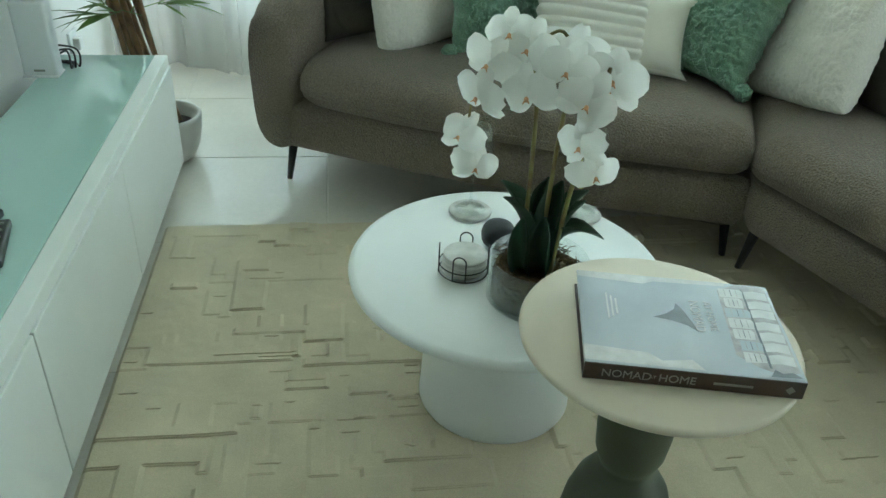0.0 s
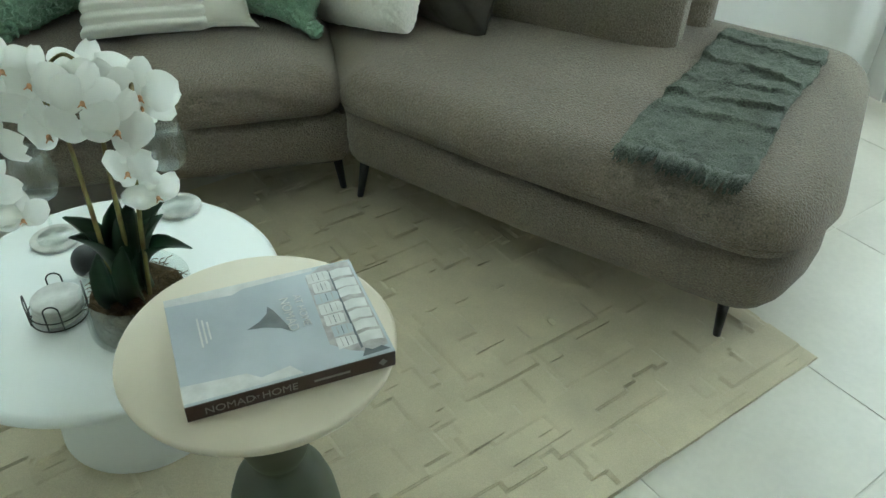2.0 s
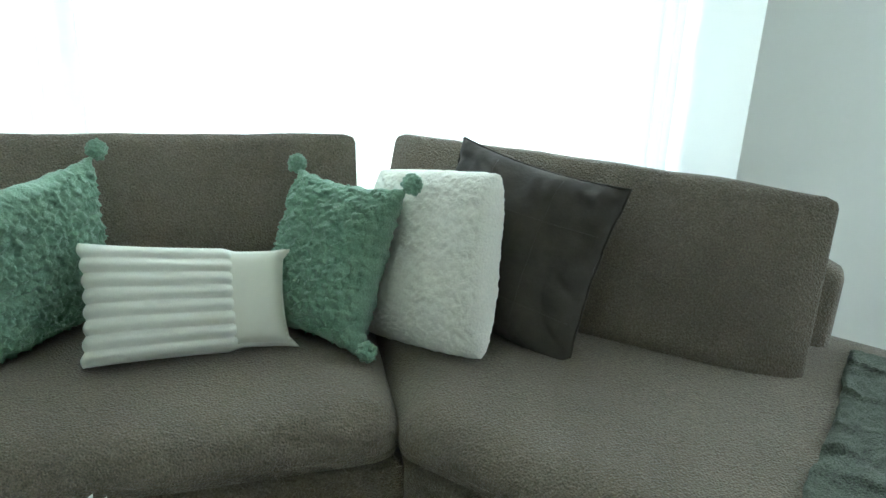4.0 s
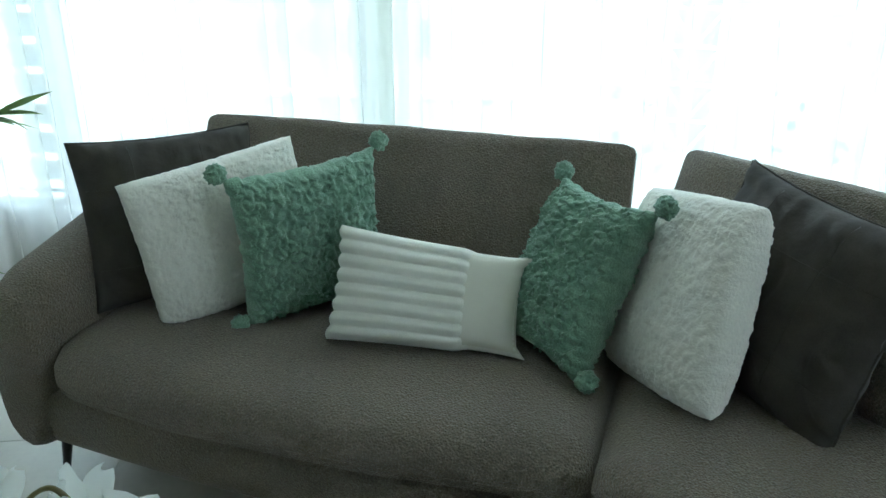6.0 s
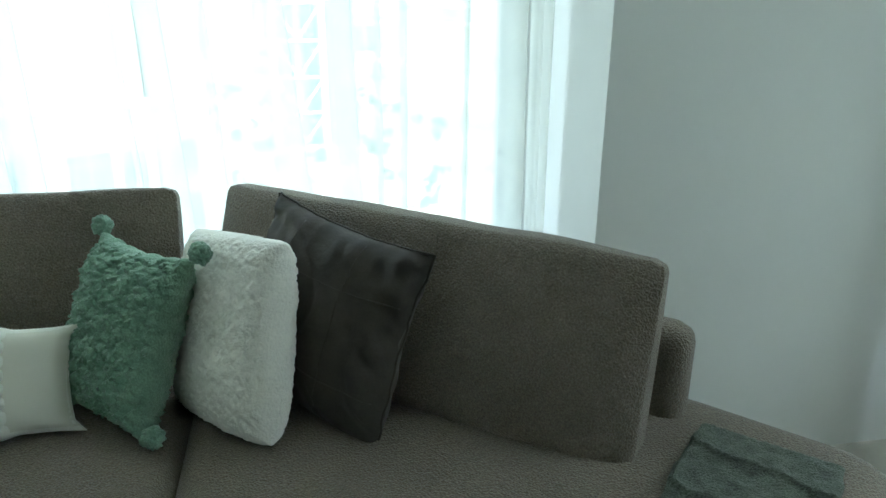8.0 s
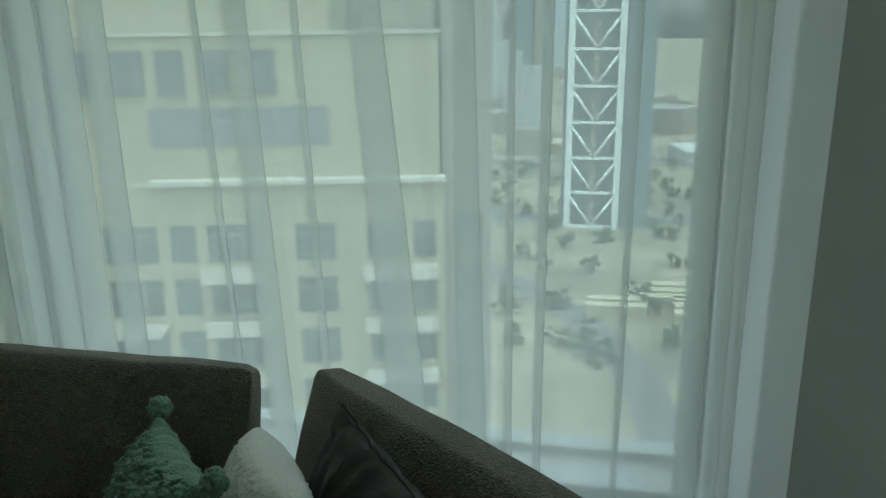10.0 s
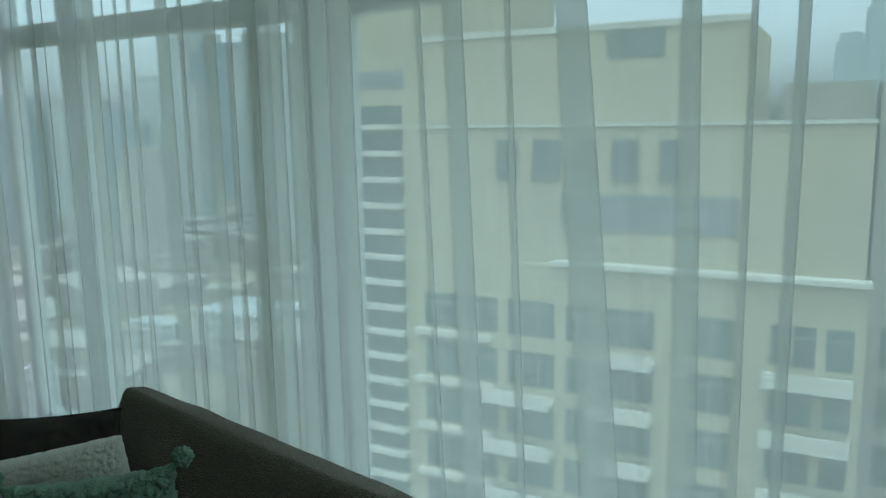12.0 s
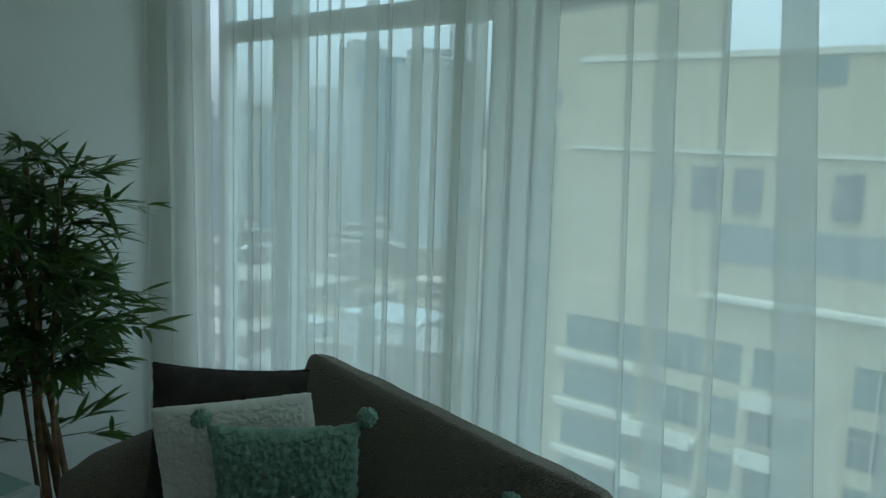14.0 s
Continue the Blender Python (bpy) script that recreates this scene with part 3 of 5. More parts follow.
def arm():
    """The arm: rounded sections from front to back, tapered below."""
    bm = bmesh.new()
    rings = []
    for k in range(21):
        t = k / 20
        y = -0.085 + 0.82 * t
        end = min(1.0, 0.35 + 6 * t) if t < 0.11 else 1.0
        top = 0.565 + 0.15 * min(1, t * 1.25)
        xo, xi = -1.418, -1.252
        prof = [(-1.335, 0.128), (-1.372, 0.15), (-1.40, 0.2), (xo + 0.006, 0.3), (xo, 0.42), (xo + 0.004, top - 0.09), (xo + 0.018, top - 0.035), (xo + 0.05, top - 0.005), (-1.35, top),
                (xi - 0.05, top - 0.006), (xi - 0.015, top - 0.035), (xi, top - 0.09), (xi + 0.004, 0.42), (xi - 0.01, 0.3), (-1.285, 0.2), (-1.29, 0.128)]
        cx, cz = -1.35, 0.33
        rings.append([bm.verts.new((cx + (x - cx) * (0.55 + 0.45 * end), y, cz + (z - cz) * (0.8 + 0.2 * end))) for x, z in prof])
    for a, b in zip(rings, rings[1:]):
        for i in range(16):
            j = (i + 1) % 16
            bm.faces.new((a[i], a[j], b[j], b[i]))
    bm.faces.new(list(reversed(rings[0])))
    bm.faces.new(rings[-1])
    bmesh.ops.recalc_face_normals(bm, faces=bm.faces)
    bmesh.ops.subdivide_edges(bm, edges=bm.edges, cuts=1, smooth=0.6, use_grid_fill=True)
    return bm


part("arm", arm(), M_BOUCLE, left)
leg(left, -1.335, 0.0, 0.15, (0.018, 0.015))
leg(left, 0.0, 0.005, 0.15, (-0.02, 0.02))
leg(left, -1.3, 0.64)
leg(left, -0.06, 0.64)

E1, EN = Vector((0.755, -0.656, 0)), Vector((0.656, 0.755, 0))


def RS(e, n, z=0.0):
    """The open section's own axes: along its front, towards its back."""
    return E1 * e + EN * n + Vector((0, 0, z))


right = thing("sofa_open_section", (0.65, 0.0, 0), "taupe boucle sofa section with a rounded open end", "sofa", "corner sofa sections")
R_OUT = [(0.008, -0.08, 0.07), (0.36, -0.455, 0.5), (0.8, -0.875, 0.14), (1.0, -0.745, 0.2), (1.475, -0.165, 0.17), (1.17, 0.15, 0.12), (0.45, 0.735, 0.1), (0.012, 0.735, 0.03)]
part("base", slab(R_OUT, [(0.075, 0.128), (0.03, 0.14), (0.012, 0.165), (0.004, 0.22), (0.006, 0.262), (0.014, 0.277), (0.055, 0.284)]), M_BOUCLE, right)
part("seat_cushion", slab(R_OUT, [(0.065, 0.286), (0.014, 0.293), (-0.002, 0.306), (-0.01, 0.335), (-0.007, 0.362), (0.01, 0.388), (0.033, 0.407), (0.06, 0.417)], 0.012, inner=12, wave=0.004), M_BOUCLE, right)
seat_seam(R_OUT, -0.008, 0.325, right)
lean_r = frame3(RS(0.185, 0.578, 0.607), E1, EN, Vector((0, 0, 1))) @ Matrix.Rotation(radians(3.2), 4, "Z") @ Matrix.Rotation(radians(-12), 4, "X")
part("back_cushion", rounded((0.553, 0.085, 0.212), 0.026, lean_r, 30, (0.0, 0.032, 0.004), 0.007, 4, 0.5, ends=0.35), M_BOUCLE, right)
part("back_frame", rounded((0.49, 0.055, 0.235), 0.045, frame3(RS(0.29, 0.765, 0.395), E1, EN, Vector((0, 0, 1))), 18), M_BOUCLE, right)
leg(right, 0.04, -0.045, 0.15, (0.025, 0.01))
leg(right, 0.795, -0.756, 0.15, (-0.004, 0.01))
leg(right, *RS(0.95, 0.65).xy)
leg(right, 0.16, 0.66)


# ---- cushions ----
def pillow(name, top, bottom, ex, w, h, thick, material, label, pinch=0.07, fuzz=0.0, tufts=0, poms=False, ribs=0, seed=0, n=46, fold=0.0, soft=0.0, group="scatter cushions"):
    """A cushion between the middles of its top and bottom edges; ex runs along its width."""
    top, bottom, ex = Vector(top), Vector(bottom), Vector(ex).normalized()
    up = (top - bottom).normalized()
    ex = (ex - up * ex.dot(up)).normalized()
    out = ex.cross(up).normalized()  # the side that faces the room
    mid = (top + bottom) / 2
    t = thing(name, (bottom.x, bottom.y, bottom.z), label, "cushion", group)
    rnd = random.Random(seed)
    def surf(u, v, side):
        x = 0.5 * w * u * (1 - pinch * (1 - v * v) ** 1.0)
        y = 0.5 * h * v * (1 - pinch * (1 - u * u) ** 1.0)
        x *= 1 - soft * u * u * v * v
        y *= 1 - soft * u * u * v * v
        if ribs:
            y -= 0.5 * h * 0.06 * u * (1 + v)
            y *= 1 - 0.07 * min(1.0, max(0.0, (u - 0.36) * 8))
        e = max(0.0, (1 - u ** 4) * (1 - v ** 4))
        body = e ** (0.36 if fuzz and not tufts else 0.5) * (1 - 0.25 * (u * u + v * v) / 2)
        d = side * 0.5 * thick * body
        if v < 0:
            d *= 1 + 0.15 * -v
        if ribs and u < 0.4:
            d += side * 0.013 * abs(math.sin((v + 1) / 2 * math.pi * ribs)) * min(1, e * 6) ** 0.5
        if fuzz:
            q = Vector((x * 76, y * 76, seed + side * 3)) if tufts else Vector((x * 95, y * 95, seed + side * 3))
            q += 0.5 * noise.noise_vector(q * 0.8)
            d += side * fuzz * (1.0 - 1.5 * noise.voronoi(q)[0][0] + 0.5 * noise.noise(q * 0.35)) * min(1, e * 5)
            rim = Vector((x * 60, y * 60, seed))
            x += 0.4 * fuzz * noise.noise(rim)
            y += 0.4 * fuzz * noise.noise(rim + Vector((0, 7, 3)))
        if ribs and u < -0.9:
            x -= 0.007 * abs(math.sin((v + 1) / 2 * math.pi * ribs)) * (-u - 0.9) * 10
        if ribs and u > 0.85 and abs(v) > 0.8:
            x += 0.6 * (u - 0.85) * (abs(v) - 0.8)
            y += math.copysign(0.15 * (u - 0.85) * (abs(v) - 0.8), v)
        d += fold * noise.noise(Vector((u * 2.2 + seed, v * 2.2, side)))
        if fold:
            d += side * 0.6 * fold * math.sin(9 * u + 5 * v + seed) * (1 - e) * e * 3
            # gathers along the seams, and sharp long creases
            d += side * 0.5 * fold * max(0.0, v - 0.45) * math.sin(26 * u + 3 * noise.noise(Vector((u * 3, seed, 0))))
            d += side * 0.5 * fold * max(0.0, abs(u) - 0.5) * math.sin(21 * v + seed)
            cr = noise.noise(Vector((u * 1.7 + 0.8 * v, v * 1.3 - seed, side * 2)))
            d -= side * 0.5 * fold * max(0.0, 1 - abs(cr) * 9)
        return mid + ex * x + up * y + out * d
    bm = bmesh.new()
    def ease(i):
        s = -1 + 2 * i / n
        return math.sin(s * math.pi / 2) * 0.6 + s * 0.4
    nv = n * 2 if ribs else n
    def easev(j):
        s = -1 + 2 * j / nv
        return math.sin(s * math.pi / 2) * 0.6 + s * 0.4 if not ribs else s
    sheets = []
    for side in (1, -1):
        g = [[bm.verts.new(surf(ease(i), easev(j), side)) for i in range(n + 1)] for j in range(nv + 1)]
        for j in range(nv):
            for i in range(n):
                q = (g[j][i], g[j][i + 1], g[j + 1][i + 1], g[j + 1][i])
                bm.faces.new(q if side > 0 else tuple(reversed(q)))
        sheets.append(g)
    bmesh.ops.remove_doubles(bm, verts=bm.verts, dist=2e-4)
    cover = part("cover", bm, material, t)
    if ribs:
        # the plain panel beside the ribs
        bm = bmesh.new()
        g = []
        for j in range(21):
            v = -1 + 2 * j / 20
            g.append([bm.verts.new(surf(0.415 + 0.58 * i / 10, v, 1) + out * 0.002) for i in range(11)])
        for j in range(20):
            for i in range(10):
                bm.faces.new((g[j][i], g[j][i + 1], g[j + 1][i + 1], g[j + 1][i]))
        part("plain_panel", bm, M_COTTON, t, "smooth cream cotton panel")
    if fold:
        # flat stitched seams across the face
        bm = bmesh.new()
        for along, k in ((0, -0.42), (0, 0.36), (1, 0.45), (1, -0.5)):
            pts = []
            for i in range(25):
                s = -0.94 + 1.88 * i / 24
                pts.append((surf(k, s, 1) if along == 0 else surf(s, k, 1)) + out * 0.0004)
            tube(pts, 0.0013, 5, bm)
        part("seam", bm, material, t, "stitched seams")
        bm = bmesh.new()
        tube([surf(-1 + 2 * i / 24, 1, 1) for i in range(25)] + [surf(1, 1 - 2 * i / 24, 1) for i in range(1, 25)], 0.003, 6, bm)
        part("piping", bm, material, t, "corded edge")
    if tufts:
        bm = bmesh.new()
        for _ in range(tufts):
            u, v = rnd.uniform(-0.985, 0.985), rnd.uniform(-0.985, 0.985)
            side = 1 if rnd.random() < 0.8 else -1
            p = surf(u, v, side)
            du, dv = surf(u + 0.01, v, side) - p, surf(u, v + 0.01, side) - p
            nn = du.cross(dv).normalized() * side
            if nn.length < 0.5:
                continue
            # a blunt curl of yarn lying over
            ln = rnd.uniform(0.002, 0.0045)
            tip = p + nn * ln + up * rnd.uniform(-0.005, 0.002) + ex * rnd.uniform(-0.004, 0.004)
            a = du.normalized() * rnd.uniform(0.0025, 0.0045)
            b = dv.normalized() * rnd.uniform(0.0025, 0.0045)
            lo = [bm.verts.new(p + a - b - nn * 0.002), bm.verts.new(p - a - b - nn * 0.002), bm.verts.new(p + b * 1.3 - nn * 0.002)]
            hi = [bm.verts.new(tip + (v.co - p) * 0.6) for v in lo]
            bm.faces.new(hi)
            for i in range(3):
                bm.faces.new((lo[i], lo[(i + 1) % 3], hi[(i + 1) % 3], hi[i]))
        part("fleece", bm, material, t, "curly tufted pile", kind="stuff")
    if poms:
        for u, v in ((-1, 1), (1, 1), (-1, -1), (1, -1)):
            c = surf(u, v, 1) + ex * u * 0.014 + up * v * (0.012 if v > 0 else -0.016)
            bm = bmesh.new()
            bmesh.ops.create_icosphere(bm, subdivisions=4, radius=0.023, matrix=Matrix.Translation(c))
            for vert in bm.verts:
                vert.co += (vert.co - c).normalized() * 0.008 * noise.noise(vert.co * 150)
            part("pompom", bm, material, t, "round yarn pompom")
    return t


GX = (0.637, 0.771, 0)
pillow("charcoal_cushion", (-1.16, 0.327, 0.835), (-1.10, 0.275, 0.43), GX, 0.45, 0.42, 0.12, M_CHAR, "charcoal velvet cushion leaning against the sofa arm", 0.06, fold=0.010, seed=2, n=64)
pillow("white_cushion", (-0.985, 0.255, 0.80), (-0.94, 0.29, 0.428), GX, 0.45, 0.40, 0.14, M_SHERPA, "white sherpa fleece cushion on the sofa", 0.07, n=110, fuzz=0.006, seed=3, soft=0.05)
pillow("sage_cushion", (-0.755, 0.293, 0.80), (-0.742, 0.312, 0.435), GX, 0.378, 0.38, 0.14, M_SAGE, "sage green tufted cushion with yarn pompoms", 0.09, fuzz=0.015, tufts=500, poms=True, seed=4, n=128)
pillow("lumbar_cushion", (-0.430, 0.288, 0.652), (-0.420, 0.162, 0.436), (1, 0.18, 0), 0.432, 0.25, 0.10, M_RIB, "cream ribbed plush lumbar cushion with a plain end panel", 0.05, ribs=8, seed=5)
pillow("sage_cushion", (-0.058, 0.378, 0.768), (-0.171, 0.249, 0.426), (0.69, -0.72, 0), 0.322, 0.395, 0.15, M_SAGE, "sage green tufted cushion with yarn pompoms", 0.10, fuzz=0.015, tufts=500, poms=True, seed=6, n=128)
pillow("white_cushion", (0.144, 0.335, 0.797), (0.092, 0.212, 0.412), (0.50, -0.866, 0), 0.42, 0.44, 0.15, M_SHERPA, "white sherpa fleece cushion on the sofa", 0.05, n=110, fuzz=0.006, seed=7, soft=0.07)
pillow("charcoal_cushion", (0.384, 0.287, 0.826), (0.254, 0.222, 0.422), (0.714, -0.70, 0), 0.45, 0.44, 0.15, M_CHAR, "creased charcoal velvet cushion with piped seams", 0.08, fold=0.012, seed=8, n=72)


# ---- throw ----
def throw():
    t = thing("throw_blanket", (0.9, -0.4, 0.42), "dark green woven throw with a twisted fringe, draped over the seat", "blanket")
    p0, p1 = Vector((0.657, -0.670)), Vector((1.19, -0.085))
    d = (p1 - p0).normalized()
    n = Vector((-d.y, d.x))
    L = (p1 - p0).length
    nl, nw = 130, 34
    def pt(s, w):
        k = s * L
        # the cloth is pushed up into folds that hang over towards the fringe
        ridge = 0.0
        for s0, h in ((0.3, 0.013), (0.42, 0.022), (0.55, 0.012), (0.68, 0.02), (0.88, 0.016)):
            h *= 0.6 + 1.0 * noise.noise(Vector((w * 1.3, s0 * 9, 1)))
            e = s - s0 + 0.03 * w * (1 if s0 < 0.6 else -1) + 0.03 * noise.noise(Vector((w * 2, s0 * 5, 3)))
            ridge += h * (math.exp(-e / 0.06) if e > 0 else math.exp(-(e / 0.012) ** 2))
            k -= 0.7 * h * math.exp(-((e - 0.012) / 0.022) ** 2)
        z = 0.432 + ridge + 0.012 * abs(noise.noise(Vector((s * 11, w * 3.5, 2)))) + 0.004 * noise.noise(Vector((s * 40, w * 9, 5))) + 0.004
        half = 0.137 + 0.006 * math.sin(9 * s) + 0.007 * noise.noise(Vector((s * 16, math.copysign(3, w), 0)))
        q = p0 + d * k + n * w * half
        q += n * 0.012 * math.sin(4 * s + 1)
        return Vector((q.x, q.y, z if abs(w) < 0.99 else z - 0.006))
    bm = bmesh.new()
    g = [[bm.verts.new(pt(i / nl, -1 + 2 * j / nw)) for j in range(nw + 1)] for i in range(nl + 1)]
    for i in range(nl):
        for j in range(nw):
            bm.faces.new((g[i][j], g[i][j + 1], g[i + 1][j + 1], g[i + 1][j]))
    r = bmesh.ops.extrude_face_region(bm, geom=list(bm.faces))
    for v in r["geom"]:
        if isinstance(v, bmesh.types.BMVert):
            v.co.z -= 0.007
    bmesh.ops.recalc_face_normals(bm, faces=bm.faces)
    part("cloth", bm, M_THROW, t)
    rnd = random.Random(8)
    bm = bmesh.new()
    for i in range(44):
        w = -1 + 2 * (i + 0.5) / 44 + rnd.uniform(-0.012, 0.012)
        ln, lean = rnd.uniform(0.035, 0.06), rnd.uniform(-0.016, 0.016)
        for k in range(5):
            a = pt(0.004, max(-1, min(1, w + rnd.uniform(-0.022, 0.022))))
            a.z += rnd.uniform(-0.004, 0.003)
            out = d * ln * rnd.uniform(0.8, 1.15) + n * (lean + rnd.uniform(-0.006, 0.006))
            q = [a + Vector((*(d * 0.012), 0.001)), a - Vector((*(out * 0.45), -0.005)), a - Vector((*out, rnd.uniform(-0.003, 0.008)))]
            tube(q, [0.0028, 0.003, 0.0016], 5, bm)
    part("fringe", bm, M_THROW, t, "twisted yarn fringe", kind="stuff")


throw()


# ---- coffee table and what stands on it ----
CT = (-0.481, -0.757)
table = thing("coffee_table", (*CT, 0), "round white lacquered coffee table with a drum foot", "table")
part("tabletop", lathe([(0, 0.30), (0.19, 0.302), (0.266, 0.305), (0.294, 0.311), (0.304, 0.319), (0.3055, 0.327), (0.302, 0.333), (0.292, 0.3365), (0, 0.337)], (*CT, 0), 96), M_WHITE, table)
part("foot", lathe([(0, 0.008), (0.157, 0.008), (0.16, 0.014), (0.157, 0.06), (0.152, 0.16), (0.15, 0.22), (0.156, 0.26), (0.185, 0.29), (0.22, 0.301)], (*CT, 0), 72), M_WHITE, table)
TZ = 0.337

M_GLASS = bpy.data.materials.new("clear_glass")
M_GLASS.use_nodes = True
gt = M_GLASS.node_tree
gt.nodes.remove(gt.nodes["Principled BSDF"])
g_mix, g_clear, g_gloss, g_face, g_pow = [gt.nodes.new(k) for k in ("ShaderNodeMixShader", "ShaderNodeBsdfTransparent", "ShaderNodeBsdfGlossy", "ShaderNodeLayerWeight", "ShaderNodeMapRange")]
g_clear.inputs[0].default_value = (0.97, 0.99, 0.98, 1)
g_gloss.inputs["Roughness"].default_value = 0.03
g_face.inputs[0].default_value = 0.25
g_pow.inputs[3].default_value, g_pow.inputs[4].default_value = 0.025, 0.4
gt.links.new(g_face.outputs["Facing"], g_pow.inputs[0])
gt.links.new(g_pow.outputs[0], g_mix.inputs[0])
gt.links.new(g_clear.outputs[0], g_mix.inputs[1])
gt.links.new(g_gloss.outputs[0], g_mix.inputs[2])
gt.links.new(g_mix.outputs[0], gt.nodes["Material Output"].inputs[0])


def wine_glass(x, y, z):
    t = thing("wine_glass", (x, y, z), "clear empty wine glass standing on a marble coaster", "wine glass", "glasses on the coffee table")
    part("foot", lathe([(0, 0), (0.032, 0), (0.033, 0.001), (0.03, 0.003), (0.01, 0.006), (0.004, 0.012), (0.003, 0.03), (0.003, 0.075), (0.006, 0.083), (0, 0.083)], (x, y, z), 36), M_GLASS, t)
    part("bowl", lathe([(0, 0.083), (0.014, 0.086), (0.032, 0.1), (0.0405, 0.122), (0.0405, 0.14), (0.036, 0.168), (0.0325, 0.19), (0.0315, 0.19), (0.035, 0.168), (0.0393, 0.14), (0.0393, 0.122), (0.031, 0.1015), (0.013, 0.0875), (0, 0.085)], (x, y, z), 40), M_GLASS, t)


def coaster(x, y, z, group="loose coasters", r=0.046):
    ob = part("coaster", lathe([(0, 0), (r - 0.002, 0), (r, 0.002), (r, 0.006), (r - 0.002, 0.008), (0, 0.008)], (x, y, z), 40), M_MARBLE, None, "round pale marble coaster", True, at=(x, y, z))
    tagged(ob, category="coaster", group=group)


for gx, gy in ((-0.6, -0.59), (-0.375, -0.515)):
    coaster(gx, gy, TZ)
    wine_glass(gx, gy, TZ + 0.008)
SX, SY = -0.553, -0.815
for k in range(4):
    coaster(SX + 0.001 * k, SY, TZ + 0.006 + 0.009 * k, "coasters in the wire holder", 0.042)
holder = thing("coaster_holder", (SX, SY, TZ), "black wire coaster holder with loop handles", "coaster holder")
for zz in (0.003, 0.02):
    ring = [(SX + 0.0465 * math.cos(a), SY + 0.0465 * math.sin(a), TZ + zz) for a in [2 * math.pi * i / 32 for i in range(33)]]
    part("ring", tube(ring, 0.0012, 6), M_LEG, holder)
for a in (radians(100), radians(195), radians(275), radians(15)):
    ca, sa = math.cos(a), math.sin(a)
    loop = []
    for i in range(13):
        w = math.pi * i / 12
        off, hh = 0.012 * math.cos(w), 0.045 + 0.012 * math.sin(w)
        loop.append((SX + 0.0465 * ca - off * sa, SY + 0.0465 * sa + off * ca, TZ + hh))
    loop = [(loop[0][0], loop[0][1], TZ + 0.003)] + loop + [(loop[-1][0], loop[-1][1], TZ + 0.003)]
    part("wire_loop", tube(loop, 0.0014, 6), M_LEG, holder)
bm = bmesh.new()
bmesh.ops.create_icosphere(bm, subdivisions=4, radius=0.036, matrix=Matrix.Translation((-0.512, -0.705, TZ + 0.03)) @ Matrix.Diagonal((1, 0.95, 0.86, 1)))
for v in bm.verts:
    v.co += 0.003 * noise.noise(v.co * 30) * Vector((1, 1, 0.5))
tagged(part("decorative_stone", bm, M_STONE, None, "smooth dark grey round stone on the coffee table", at=(-0.512, -0.705, TZ)), category="stone")

# orchid
PX, PY = -0.408, -0.855
orchid = thing("orchid_plant", (PX, PY, TZ), "white moth orchid with three stems in a clear glass bowl", "potted orchid")
R = 0.088
part("glass_bowl", lathe([(0, 0.0005), (R - 0.006, 0.0005), (R, 0.006), (R, 0.088), (R - 0.002, 0.09), (R - 0.005, 0.088), (R - 0.005, 0.01), (0, 0.008)], (PX, PY, TZ), 56), M_GLASS, orchid, "clear cylindrical glass bowl")
part("filling", lathe([(0, 0.009), (R - 0.008, 0.009), (R - 0.008, 0.03), (R - 0.009, 0.055), (0, 0.055)], (PX, PY, TZ), 40), mat("pale_pebbles", (0.13, 0.115, 0.085), 0.9, 0.3, 60, bump=1.0, bscale=120, kind="voronoi", bdist=0.006), orchid, "brown fibrous filling")
bm = lathe([(R - 0.009, 0.055), (R - 0.012, 0.066), (0.05, 0.075), (0.02, 0.078), (0, 0.078)], (PX, PY, TZ), 48)
for v in bm.verts:
    v.co.z += 0.006 * noise.noise(v.co * 60)
rnd = random.Random(3)
for _ in range(260):
    a, r0 = rnd.uniform(0, 6.28), (R - 0.014) * math.sqrt(rnd.random())
    p = Vector((PX + r0 * math.cos(a), PY + r0 * math.sin(a), TZ + 0.07))
    q = p + Vector((rnd.uniform(-0.02, 0.02), rnd.uniform(-0.02, 0.02), rnd.uniform(0.0, 0.016)))
    tube([p, (p + q) / 2 + Vector((0, 0, 0.006)), q], 0.0009, 4, bm)
part("moss", bm, M_MOSS, orchid, "dry brown moss")


def strap_leaf(base, tip, width, sag, name="leaf", material=None, parent=None):
    """A thick folded leaf from base to tip."""
    base, tip = Vector(base), Vector(tip)
    d = (tip - base).normalized()
    side = d.cross(Vector((0, 0, 1))).normalized() if abs(d.z) < 0.98 else Vector((1, 0, 0))
    up = side.cross(d).normalized()
    bm = bmesh.new()
    rows = []
    for i in range(13):
        t = i / 12
        w = 0.8 * width * (0.35 + 0.65 * math.sin(math.pi * min(1, t * 0.75 + 0.15)) ** 0.8) * (1 - max(0, t - 0.82) / 0.19) ** 0.55
        c = base.lerp(tip, t) + up * sag * math.sin(math.pi * t) + Vector((0, 0, -abs(sag) * 0.8 * max(0, t - 0.7) ** 2 * 6))
        rows.append([bm.verts.new(c + side * w * s * 0.5 + up * (0.55 * w * s * s)) for s in (-1, -0.6, -0.2, 0, 0.2, 0.6, 1)])
    for a, b in zip(rows, rows[1:]):
        for i in range(6):
            bm.faces.new((a[i], a[i + 1], b[i + 1], b[i]))
    r = bmesh.ops.extrude_face_region(bm, geom=list(bm.faces))
    for v in r["geom"]:
        if isinstance(v, bmesh.types.BMVert):
            v.co -= up * 0.0016
    bmesh.ops.recalc_face_normals(bm, faces=bm.faces)
    return part(name, bm, material or M_OLEAF, parent or orchid)


